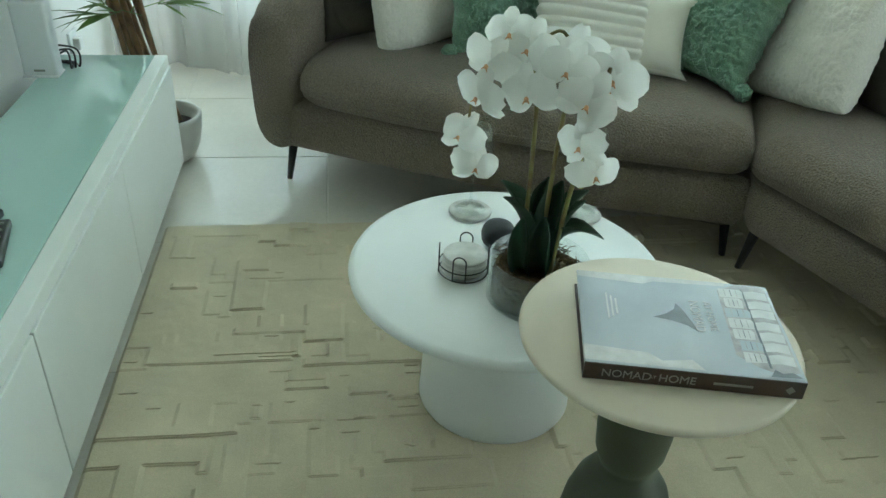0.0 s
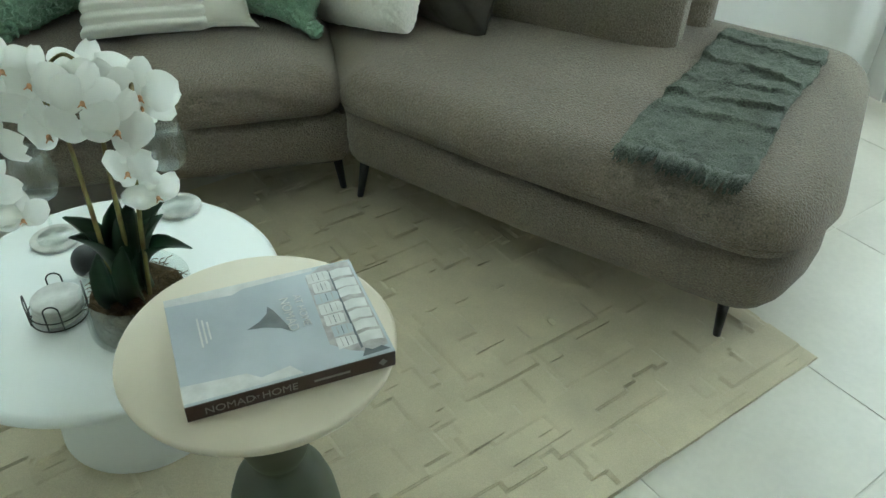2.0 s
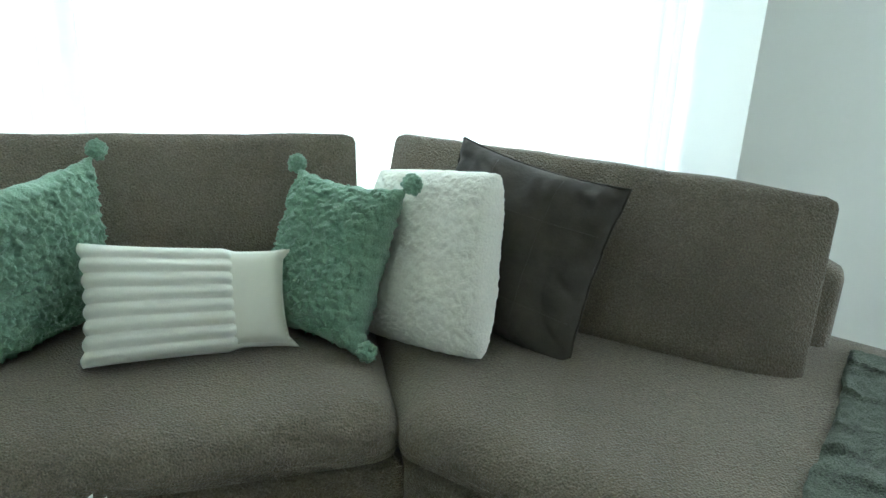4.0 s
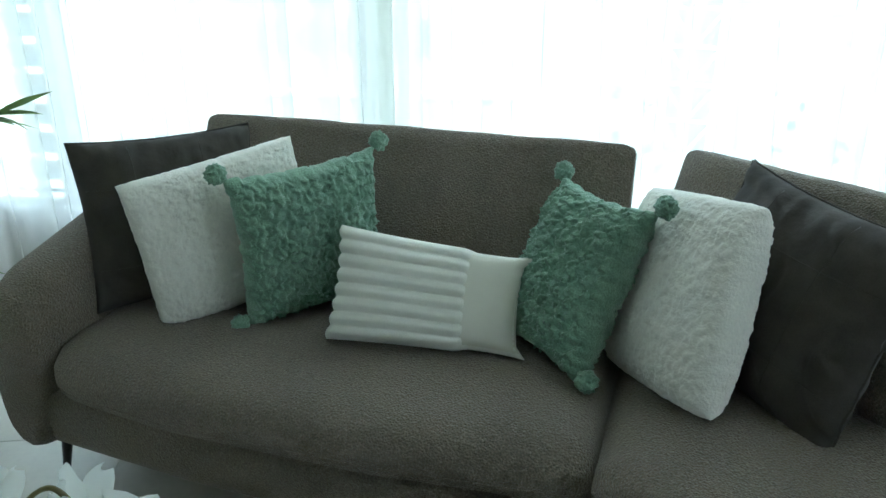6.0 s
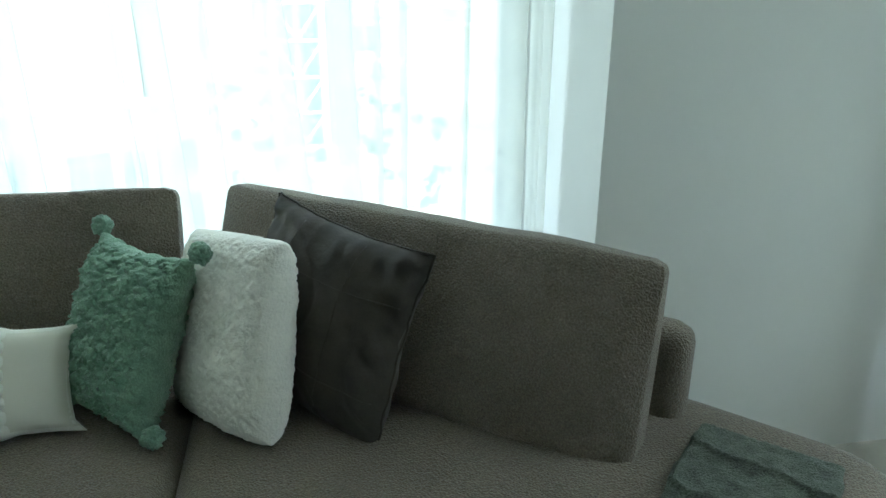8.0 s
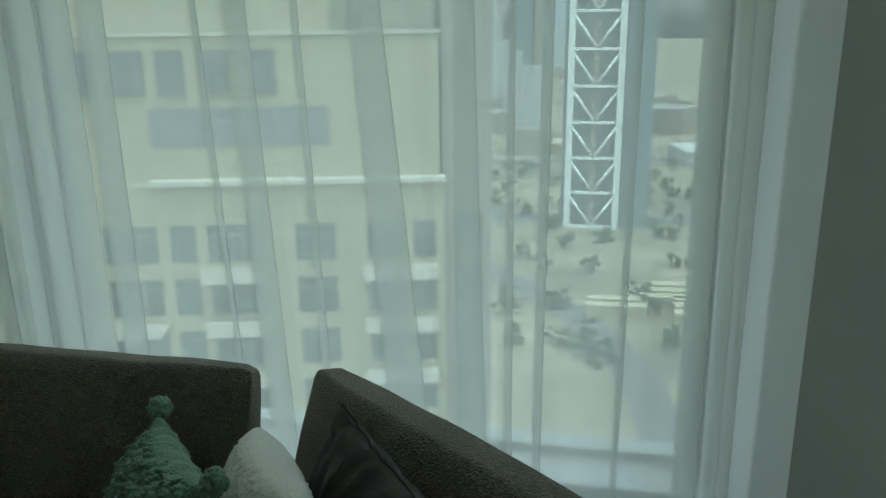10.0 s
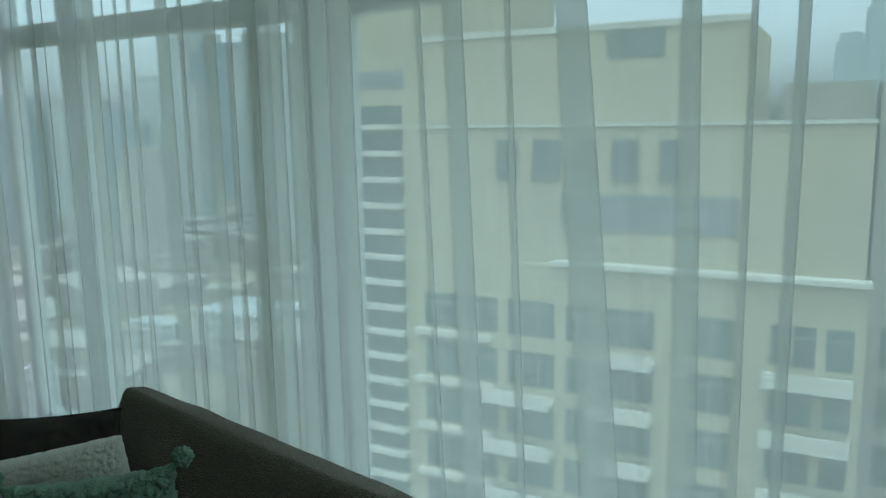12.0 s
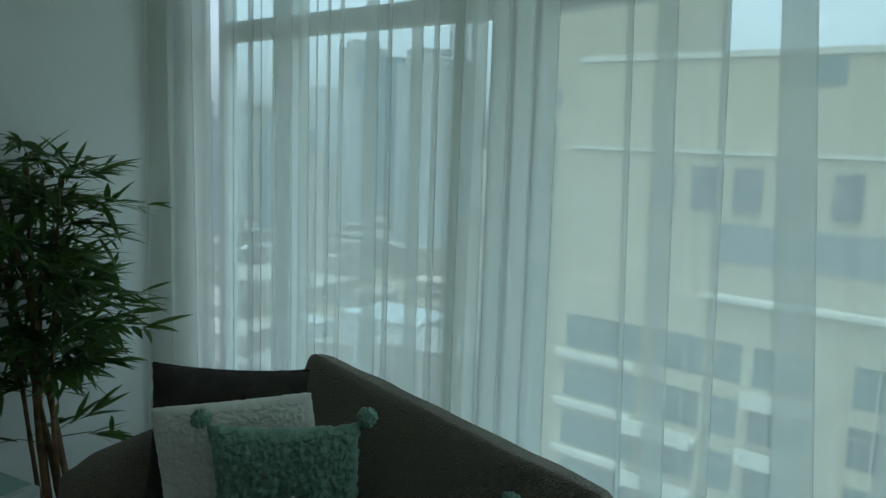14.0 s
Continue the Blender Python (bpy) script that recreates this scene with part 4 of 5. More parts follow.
LZ = TZ + 0.075
for b, tp, w, s in (((-0.43, -0.85), (-0.493, -0.83, 0.555), 0.05, 0.018), ((-0.44, -0.86), (-0.478, -0.875, 0.548), 0.05, 0.02), ((-0.42, -0.84), (-0.415, -0.80, 0.56), 0.055, 0.012), ((-0.40, -0.86), (-0.39, -0.82, 0.565), 0.06, 0.01),
                    ((-0.385, -0.855), (-0.305, -0.87, 0.508), 0.05, 0.035), ((-0.38, -0.85), (-0.345, -0.83, 0.545), 0.05, 0.02), ((-0.405, -0.875), (-0.402, -0.893, 0.535), 0.05, 0.02), ((-0.43, -0.88), (-0.438, -0.898, 0.53), 0.046, 0.02), ((-0.39, -0.83), (-0.345, -0.8, 0.55), 0.055, 0.02)):
    strap_leaf((*b, LZ - 0.01), tp, w, s)


def spline(pts, n=24):
    """Points along a smooth line through pts."""
    P = [Vector(p) for p in pts]
    P = [P[0] * 2 - P[1]] + P + [P[-1] * 2 - P[-2]]
    out = []
    for a, b, c, d in zip(P, P[1:], P[2:], P[3:]):
        for i in range(n):
            t = i / n
            out.append(0.5 * (2 * b + (c - a) * t + (2 * a - 5 * b + 4 * c - d) * t * t + (3 * b - a - 3 * c + d) * t ** 3))
    return out + [P[-2]]


STEMS = [[(-0.44, -0.86, LZ), (-0.44, -0.86, 0.6), (-0.45, -0.85, 0.735), (-0.49, -0.84, 0.80), (-0.535, -0.85, 0.75), (-0.55, -0.865, 0.66), (-0.535, -0.875, 0.60)],
         [(-0.41, -0.85, LZ), (-0.405, -0.84, 0.62), (-0.40, -0.83, 0.76), (-0.42, -0.835, 0.815), (-0.455, -0.845, 0.79), (-0.46, -0.86, 0.745)],
         [(-0.385, -0.875, LZ), (-0.37, -0.87, 0.57), (-0.35, -0.86, 0.70), (-0.34, -0.855, 0.775), (-0.35, -0.87, 0.72), (-0.35, -0.88, 0.65), (-0.33, -0.885, 0.615)]]
for s in STEMS:
    line = spline(s, 8)
    part("stem", tube(line, [0.0042 - 0.0024 * i / len(line) for i in range(len(line))], 8), M_STEM, orchid, "green-brown flower stem")
for b in ((-0.34, -0.875, 0.6), (-0.355, -0.875, 0.59), (-0.545, -0.872, 0.595), (-0.53, -0.87, 0.583), (-0.365, -0.87, 0.605)):
    bm = bmesh.new()
    bmesh.ops.create_icosphere(bm, subdivisions=2, radius=0.009, matrix=Matrix.Translation(b) @ Matrix.Diagonal((0.85, 0.85, 1.2, 1)))
    part("bud", bm, M_BUD, orchid, "yellow-green bud")


def blossom(c, facing, roll, size):
    """A moth orchid flower: three sepals, two broad petals and a lip."""
    c, f = Vector(c), Vector(facing).normalized()
    side = f.cross(Vector((0, 0, 1))).normalized()
    up = side.cross(f)
    q = Matrix.Rotation(roll, 3, f)
    side, up = q @ side, q @ up
    bm = bmesh.new()
    for ang, ln, wd, back in ((90, 1.0, 0.72, -0.05), (218, 0.98, 0.7, -0.06), (322, 0.98, 0.7, -0.06), (12, 1.04, 1.12, 0.03), (168, 1.04, 1.12, 0.03)):
        a = radians(ang + rnd.uniform(-9, 9))
        ln *= rnd.uniform(0.86, 1.1)
        curl = rnd.uniform(0.06, 0.26)
        d = side * math.cos(a) + up * math.sin(a)
        w = side * -math.sin(a) + up * math.cos(a)
        rows = []
        for i in range(9):
            t = i / 8
            half = 0.5 * wd * size * math.sin(math.pi * (0.1 + 0.86 * t)) ** 0.55
            row = []
            for j in range(5):
                s = -1 + j / 2
                bend = size * (0.12 * math.sin(math.pi * t) - curl * t * t + back - 0.16 * s * s) + size * 0.09 * noise.noise(c * 40 + Vector((t * 3, s * 2, ang)))
                row.append(bm.verts.new(c + d * size * ln * t + w * half * s + f * bend))
            rows.append(row)
        for x, y in zip(rows, rows[1:]):
            for j in range(4):
                bm.faces.new((x[j], x[j + 1], y[j + 1], y[j]))
    fl = part("flower", bm, M_PETAL, orchid, "white orchid blossom", at=c)
    bm = bmesh.new()
    bmesh.ops.create_icosphere(bm, subdivisions=2, radius=size * 0.075, matrix=Matrix.Translation(c + f * size * 0.14 - up * size * 0.12) @ Matrix.Diagonal((1, 1, 1.3, 1)))
    for k in (-1, 1):
        tube([c + f * size * 0.12 - up * size * 0.1, c + f * size * 0.22 - up * size * 0.24 + side * k * size * 0.12], [size * 0.045, size * 0.015], 6, bm)
    part("lip", bm, M_LIP, fl, "orange and yellow flower lip", at=c)


rnd = random.Random(12)
for (x, y, z), fx, sz in (((-0.497, -0.85, 0.808), -0.3, 0.045), ((-0.465, -0.86, 0.79), 0.2, 0.045), ((-0.522, -0.875, 0.765), -0.5, 0.045), ((-0.533, -0.88, 0.712), -0.2, 0.047), ((-0.405, -0.81, 0.775), 0.2, 0.052), ((-0.455, -0.885, 0.727), 0.1, 0.05),
                          ((-0.40, -0.885, 0.772), 0.1, 0.046), ((-0.333, -0.845, 0.755), 0.3, 0.054), ((-0.362, -0.895, 0.73), 0.0, 0.05), ((-0.364, -0.89, 0.66), -0.1, 0.045), ((-0.334, -0.895, 0.618), 0.3, 0.042), ((-0.558, -0.88, 0.64), -0.4, 0.04),
                          ((-0.527, -0.885, 0.592), 0.2, 0.04), ((-0.362, -0.82, 0.755), 0.5, 0.05), ((-0.34, -0.84, 0.735), 0.9, 0.045), ((-0.42, -0.835, 0.775), -0.2, 0.042), ((-0.50, -0.84, 0.75), -0.8, 0.042)):
    blossom((x, y, z), (fx + rnd.uniform(-0.55, 0.55) + 0.1, -1, rnd.uniform(-0.25, 0.55)), rnd.uniform(-0.6, 0.6), sz)

# ---- side table and book ----
ST = (-0.202, -1.108)
side_t = thing("side_table", (*ST, 0), "round cream side table on a turned olive green pedestal", "side table")
part("tabletop", lathe([(0, 0.488), (0.186, 0.488), (0.191, 0.491), (0.192, 0.496), (0.190, 0.4995), (0.186, 0.501), (0, 0.501)], (*ST, 0), 96), M_CREAM, side_t)
part("pedestal", lathe([(0, 0.004), (0.086, 0.004), (0.091, 0.01), (0.0945, 0.03), (0.0945, 0.06), (0.092, 0.105), (0.085, 0.155), (0.073, 0.195), (0.055, 0.225), (0.042, 0.24), (0.0405, 0.247), (0.046, 0.258), (0.053, 0.28), (0.0565, 0.32),
                       (0.0565, 0.38), (0.055, 0.44), (0.052, 0.488)], (*ST, 0), 64), M_OLIVE, side_t)

BZ = 0.5015
b_fl, b_fr, b_bl = Vector((-0.289, -1.241)), Vector((-0.022, -1.188)), Vector((-0.333, -1.037))
bx = (b_fr - b_fl).normalized()
by = Vector((-bx.y, bx.x))
BL, BW, BH = (b_fr - b_fl).length, 0.208, 0.027
book = thing("book", (b_fl.x, b_fl.y, BZ), "large hardback book with a pale photographic cover and dark brown spine", "book")


def BK(u, v, z=0.0):
    """The book's own axes: along its spine, across its cover, up."""
    p = b_fl + bx * u + by * v
    return Vector((p.x, p.y, BZ + z))


brot = turned(math.atan2(bx.y, bx.x))
part("cover_back", boxed(BK(BL / 2, BW / 2, 0.0015), (BL / 2, BW / 2, 0.0015), brot, 0.0006), M_SPINE, book, "", False)
part("cover_front", boxed(BK(BL / 2, BW / 2, BH - 0.0015), (BL / 2, BW / 2, 0.0015), brot, 0.0006), M_COVER, book, "pale grey glossy photographic cover", False)
part("pages", boxed(BK(BL / 2, BW / 2, BH / 2), (BL / 2 - 0.004, BW / 2 - 0.004, BH / 2 - 0.003), brot), M_PAPER, book, "cream page block", False)
part("spine", boxed(BK(BL / 2, 0.001, BH / 2), (BL / 2, 0.002, BH / 2 - 0.0004), brot, 0.0012), M_SPINE, book, "dark brown spine", False)


def flat(name, pts, material, z=BH + 0.0003, parent=book, label=""):
    bm = bmesh.new()
    bm.faces.new([bm.verts.new(BK(u * BL, v * BW, z)) for u, v in pts])
    bmesh.ops.recalc_face_normals(bm, faces=bm.faces)
    for f in bm.faces:
        if f.normal.z < 0:
            f.normal_flip()
    return part(name, bm, material, parent, label, False)


front = bpy.data.objects["cover_front"]
flat("photo_sky", [(0.0, 0.02), (0.55, 0.02), (0.5, 0.11), (0.36, 0.075), (0.3, 0.14), (0.0, 0.17)], M_COVER2, parent=front)
flat("photo_edge", [(0.0, 0.93), (0.34, 0.90), (0.4, 0.94), (0.78, 0.96), (0.78, 1.0), (0.0, 1.0)], M_COVER2, parent=front)
flat("photo_lamp", [(0.36, 0.52), (0.43, 0.57), (0.475, 0.63), (0.49, 0.70), (0.515, 0.64), (0.55, 0.5), (0.57, 0.40), (0.52, 0.46), (0.45, 0.50)], M_COVER4, parent=front)
rnd = random.Random(21)
flat("photo_ground", [(0.715, 0.2), (0.73, 0.9), (0.83, 0.99), (0.985, 0.98), (0.985, 0.08), (0.9, 0.04), (0.8, 0.1)], M_COVER3, parent=front)
for i in range(7):  # a stack of cushions, and the sheets hung beside it
    v0, v1 = 0.14 + 0.115 * i, 0.14 + 0.115 * (i + 1) - 0.016
    lean = rnd.uniform(-0.012, 0.012)
    u0, u1 = 0.745 + rnd.uniform(-0.015, 0.01), 0.845 + rnd.uniform(-0.01, 0.01)
    flat("photo_cushion", [(u0, v0 + lean), (u0 + 0.008, v0 - 0.006), (u1, v0 - lean), (u1 + 0.006, v1 - 0.02), (u1 - 0.006, v1 + lean), (u0 + 0.004, v1)], (M_COVER2, M_COVER, M_COVER2)[i % 3], BH + 0.0006, front)
    for k in range(3):
        c = u0 + (u1 - u0) * (k + 1) / 4
        flat("photo_seam", [(c, v0 + 0.01), (c + 0.004, v0 + 0.01), (c + 0.005, v1 - 0.012), (c + 0.001, v1 - 0.012)], M_COVER4 if k == 1 else M_COVER3, BH + 0.0009, front)
    w0 = v0 + rnd.uniform(-0.02, 0.02)
    flat("photo_sheet", [(0.862, w0), (0.91, w0 + 0.012), (0.975, w0 - 0.005), (0.98, w0 + 0.085), (0.915, w0 + 0.1), (0.866, w0 + 0.084)], M_COVER2, BH + 0.0006, front)
flat("photo_shadow", [(0.85, 0.1), (0.862, 0.1), (0.866, 0.9), (0.856, 0.94)], M_COVER4, BH + 0.0004, front)
flat("photo_branch", [(0.84, 0.02), (0.985, 0.03), (0.95, 0.075), (0.9, 0.06), (0.87, 0.09)], M_COVER4, BH + 0.0007, front)


def lettering(text, size, m, material, parent, name="lettering"):
    cu = bpy.data.curves.new(name, "FONT")
    cu.body, cu.size, cu.extrude = text, size * K, 0.0002
    tmp = bpy.data.objects.new(name, cu)
    me = bpy.data.meshes.new_from_object(tmp)
    bpy.data.objects.remove(tmp)
    ob = new(name, me)
    me.materials.append(material)
    base = parent.location.copy()
    if parent.parent:
        base += parent.parent.location
    mm = m.copy()
    mm.translation = mm.translation * K - base
    ob.matrix_basis = mm
    ob.parent = parent
    return ob


BX3, BY3, UP = Vector((bx.x, bx.y, 0)), Vector((by.x, by.y, 0)), Vector((0, 0, 1))
spine = bpy.data.objects["spine"]
lettering("NOMAD", 0.0165, frame3(BK(0.022, -0.0014, 0.0075), BX3, UP, -BY3), M_LETTER, spine)
lettering("AT", 0.007, frame3(BK(0.0815, -0.0014, 0.0105), BX3, UP, -BY3), M_LETTER, spine)
lettering("HOME", 0.0165, frame3(BK(0.093, -0.0014, 0.0075), BX3, UP, -BY3), M_LETTER, spine)
part("author_bar", boxed(BK(0.185, -0.0013, 0.0125), (0.024, 0.0004, 0.0016), brot), M_LETTER, spine, "", False)
part("emblem", boxed(BK(BL - 0.018, -0.0013, 0.013), (0.0042, 0.0004, 0.0042), brot @ Matrix.Rotation(radians(45), 3, "Y")), M_LETTER, spine, "", False)
for txt, u in (("NOMAD", 0.152), ("AT HOME", 0.172)):
    lettering(txt, 0.019 if txt == "NOMAD" else 0.0155, frame3(BK(u, 0.155, BH + 0.0009), -BY3, BX3, UP) @ Matrix.Identity(4), M_COVER2, front)
for k in range(3):
    part("text_bar", boxed(BK(0.038 + 0.006 * k, 0.125, BH + 0.0005), (0.0012, 0.03 - 0.006 * k, 0.0003), brot), M_COVER2, front, "", False)


# ---- media console and what stands on it ----
CF, CB = -1.555, -1.875  # front and back, room axis a
console = thing("media_console", RM((CF + CB) / 2, -0.9, 0), "long low white media console with a pale green glass top", "media console")
C0, C1 = 0.60, -2.5
part("body", boxed(RM((CF + CB) / 2 - 0.008, (C0 + C1) / 2, 0.2), ((CF - CB) / 2 - 0.010, (C0 - C1) / 2, 0.155), ROOM, 0.003), M_CONS, console, "", False)
part("plinth", boxed(RM((CF + CB) / 2 - 0.01, (C0 + C1) / 2, 0.0225), ((CF - CB) / 2 - 0.016, (C0 - C1) / 2 - 0.01, 0.0225), ROOM), M_PLINTH, console, "grey recessed plinth", False)
part("glass_top", boxed(RM((CF + CB) / 2 - 0.012, (C0 + C1) / 2, 0.371), ((CF - CB) / 2 - 0.026, (C0 - C1) / 2 - 0.001, 0.014), ROOM, 0.002), M_CTOP, console, "pale green back-painted glass top", False)
part("edge_trim", boxed(RM(CF - 0.019, (C0 + C1) / 2, 0.37), (0.018, (C0 - C1) / 2, 0.0155), ROOM, 0.002), M_CONS, console, "", False)
edges = [C0, -0.062, -0.688, -1.314, -1.94, C1]
for b0, b1 in zip(edges, edges[1:]):
    part("door", boxed(RM(CF - 0.005, (b0 + b1) / 2, 0.198), (0.009, (b0 - b1) / 2 - 0.0022, 0.1558), ROOM, 0.002), M_CONS, console, "flush white door without a handle", False)

router = thing("wifi_router", RM(-1.885, 0.395, 0.385), "white upright plastic router on the console", "router")
part("case", boxed(RM(-1.85, 0.43, 0.4855), (0.044, 0.028, 0.1), ROOM, 0.008, 3), M_PLASTIC, router)
part("base", boxed(RM(-1.85, 0.43, 0.388), (0.046, 0.032, 0.003), ROOM, 0.002), M_PLASTIC, router)
part("mark", boxed(RM(-1.85, 0.4015, 0.405), (0.014, 0.0006, 0.003), ROOM), M_PLINTH, router, "", False)
for k in range(3):
    line = spline([RM(-1.83, 0.458, 0.42 + 0.02 * k), RM(-1.80 + 0.01 * k, 0.49 + 0.01 * k, 0.43), RM(-1.79 + 0.012 * k, 0.47, 0.390 + 0.003 * k), RM(-1.80, 0.50 + 0.01 * k, 0.391), RM(-1.866, 0.53, 0.391)], 8)
    tagged(part("cable", tube(line, 0.0028, 6), M_DARK, None, "thin black cable lying behind the router", at=RM(-1.86, 0.42, 0.388)), category="cable", group="router cables")
for (a, b), ang, ln in (((-1.672, -0.475), 12, 0.075), ((-1.725, -0.44), -8, 0.085)):
    r = thing("remote_control", RM(a, b, 0.385), "slim black remote control lying on the console", "remote control", "remotes on the console")
    rot = ROOM @ turned(radians(ang))
    part("case", boxed(RM(a, b, 0.394), (0.021, ln, 0.009), rot, 0.005, 3), M_DARK, r)
    bm = bmesh.new()
    for i in range(5):
        for j in range(2):
            p = RM(a, b, 0.4035) + (rot @ Vector((-0.008 + 0.016 * j, -ln + 0.03 + 0.025 * i, 0)))
            lathe([(0, 0), (0.0045, 0), (0.004, 0.0015), (0, 0.0015)], p, 10, bm)
    part("buttons", bm, M_PLINTH, r, "grey rubber buttons")
outlet = thing("wall_socket", RM(LW, 0.95, 0.31), "white square wall socket plate", "wall socket", kind="structure")
part("plate", boxed(RM(LW + 0.005, 0.95, 0.31), (0.005, 0.04, 0.04), ROOM, 0.002), M_PLASTIC, outlet, "", False)
part("plug", boxed(RM(LW + 0.02, 0.95, 0.31), (0.012, 0.02, 0.02), ROOM, 0.004), M_PLASTIC, outlet, "white plug", False)

# ---- plant ----
PP = Vector((-1.80, -0.015, 0))
plant = thing("bamboo_plant", PP, "tall artificial bamboo plant in a small white pot", "potted plant")
PC = RM(-1.62, 0.722)
part("pot", lathe([(0, 0.003), (0.075, 0.003), (0.086, 0.012), (0.103, 0.05), (0.114, 0.1), (0.118, 0.14), (0.1185, 0.152), (0.114, 0.157), (0.107, 0.154), (0.103, 0.14), (0.098, 0.11), (0, 0.11)], PC, 64), M_POT, plant, "rounded white ceramic pot")
part("soil", lathe([(0.099, 0.11), (0.06, 0.12), (0, 0.124)], PC, 40), M_SOIL, plant, "dark soil")
rnd = random.Random(17)
leaves = bmesh.new()


def bamboo_leaf(bm, base, d, ln, wd, droop):
    d = d.normalized()
    side = d.cross(Vector((0, 0, 1)))
    side = side.normalized() if side.length > 0.1 else Vector((1, 0, 0))
    side = (side + Vector((rnd.uniform(-0.5, 0.5), rnd.uniform(-0.5, 0.5), rnd.uniform(-0.5, 0.5)))).normalized()
    prev = None
    for i in range(5):
        t = i / 4
        c = base + d * ln * t + Vector((0, 0, -droop * t * t))
        w = wd * (0.25, 0.9, 1.0, 0.6, 0.0)[i] * 0.5
        cur = [bm.verts.new(c - side * w), bm.verts.new(c - Vector((0, 0, 0.15 * w))), bm.verts.new(c + side * w)] if w > 0 else [bm.verts.new(c)]
        if prev:
            if len(cur) == 3:
                bm.faces.new((prev[0], prev[1], cur[1], cur[0]))
                bm.faces.new((prev[1], prev[2], cur[2], cur[1]))
            else:
                bm.faces.new((prev[0], prev[1], cur[0]))
                bm.faces.new((prev[1], prev[2], cur[0]))
        prev = cur


for k in range(7):
    ang = 2 * math.pi * k / 7
    b = PP + Vector((-0.03 + 0.04 * math.cos(ang), -0.01 + 0.045 * math.sin(ang), 0.155))
    hgt = rnd.uniform(1.2, 1.47)
    lx, ly = rnd.uniform(-0.1, 0.04), rnd.uniform(-0.22, 0.06)
    foot_c = PC + Vector((0.05 * math.cos(ang), 0.05 * math.sin(ang), 0.112))
    line = spline([foot_c, b + Vector((lx * 0.15, ly * 0.15, 0.4)), b + Vector((lx * 0.5, ly * 0.5, 0.8)), b + Vector((lx, ly, hgt - 0.16))], 10)
    bm = bmesh.new()
    rad = rnd.uniform(0.008, 0.0115)
    tube(line, [rad * (1 - 0.55 * i / len(line)) * (1.18 if i % 4 == 0 else 1) for i in range(len(line))], 8, bm)
    part("cane", bm, M_CANE, plant, "brown ringed cane")
    for i, p in enumerate(line):
        if p.z < 0.4 or i % 2:
            continue
        if p.z < 0.62 and (i % 4 or k % 2):
            continue
        for _ in range(3 if p.z > 0.66 else 1):
            a = rnd.uniform(0, 2 * math.pi)
            d = Vector((math.cos(a), math.sin(a), rnd.uniform(-0.1, 0.55)))
            reach = rnd.uniform(0.10, 0.30) * (1.15 - 0.45 * abs(p.z - 0.85))
            tip = p + d.normalized() * reach
            tip.z -= 0.03
            if CU * tip.x + SU * tip.y < LW + 0.05:
                tip += RM(LW + 0.06 - (CU * tip.x + SU * tip.y), 0)
            tube([p, (p + tip) / 2 + Vector((0, 0, 0.02)), tip], [0.0022, 0.0015, 0.001], 4, leaves, False)
            for j in range(rnd.randint(8, 12)):
                t = rnd.uniform(0.45, 1.0)
                base = p.lerp(tip, t) + Vector((0, 0, 0.012))
                dd = d + Vector((rnd.uniform(-0.9, 0.9), rnd.uniform(-0.9, 0.9), rnd.uniform(-0.55, 0.35)))
                ln = rnd.uniform(0.09, 0.165)
                end = base + dd.normalized() * ln
                if CU * end.x + SU * end.y < LW + 0.015:
                    continue
                bamboo_leaf(leaves, base, dd, ln, rnd.uniform(0.016, 0.025), rnd.uniform(0.008, 0.035))
part("foliage", leaves, M_BLEAF, plant, "narrow pointed green leaves", kind="stuff")

# ---- outdoors: ground, roads and buildings ----
GZ = -55.0
bm = bmesh.new()
S = 3500
grid = [-S, -900, -300, -100, 0, 100, 300, 900, S]
vs = [[bm.verts.new((x, y, GZ)) for x in grid] for y in grid]
for j in range(8):
    for i in range(8):
        bm.faces.new((vs[j][i], vs[j][i + 1], vs[j + 1][i + 1], vs[j + 1][i]))
tagged(part("ground", bm, M_SAND, None, "sandy open ground with patches of scrub", False, "structure", at=(0, 0, GZ)), category="ground")


def road(pts, w, z, label="grey asphalt road across the open ground", m=None):
    bm = bmesh.new()
    line = spline([(*p, GZ + z) for p in pts], 10)
    prev = None
    for i, p in enumerate(line):
        d = (line[min(i + 1, len(line) - 1)] - line[max(i - 1, 0)]).normalized()
        n = Vector((-d.y, d.x, 0)) * w / 2
        cur = (bm.verts.new(p - n), bm.verts.new(p + n))
        if prev:
            bm.faces.new((prev[0], prev[1], cur[1], cur[0]))
        prev = cur
    for f in bm.faces:
        f.normal_update()
        if f.normal.z < 0:
            f.normal_flip()
    tagged(part("road", bm, m or M_ROAD, None, label, False, "structure", at=(pts[0][0], pts[0][1], GZ)), category="road")


road([(-60, 235), (-10, 232), (40, 240), (140, 260)], 11, 0.05)
road([(-32, 185), (-14, 165), (2, 140), (10, 112), (12, 80)], 7, 0.08)
road([(-80, 330), (0, 340), (120, 360)], 14, 0.05)
road([(-330, 90), (-240, 130), (-150, 170), (-90, 260)], 14, 0.05)
road([(-260, 60), (-190, 110), (-140, 150)], 8, 0.08)

FP, FU, FN = Vector((-13.755, 39.14, 0)), Vector((0.9707, 0.2404, 0)), Vector((-0.2404, 0.9707, 0))
FROT = turned(math.atan2(FU.y, FU.x))


def FC(s, d, z):
    return FP + FU * s + FN * d + Vector((0, 0, z))


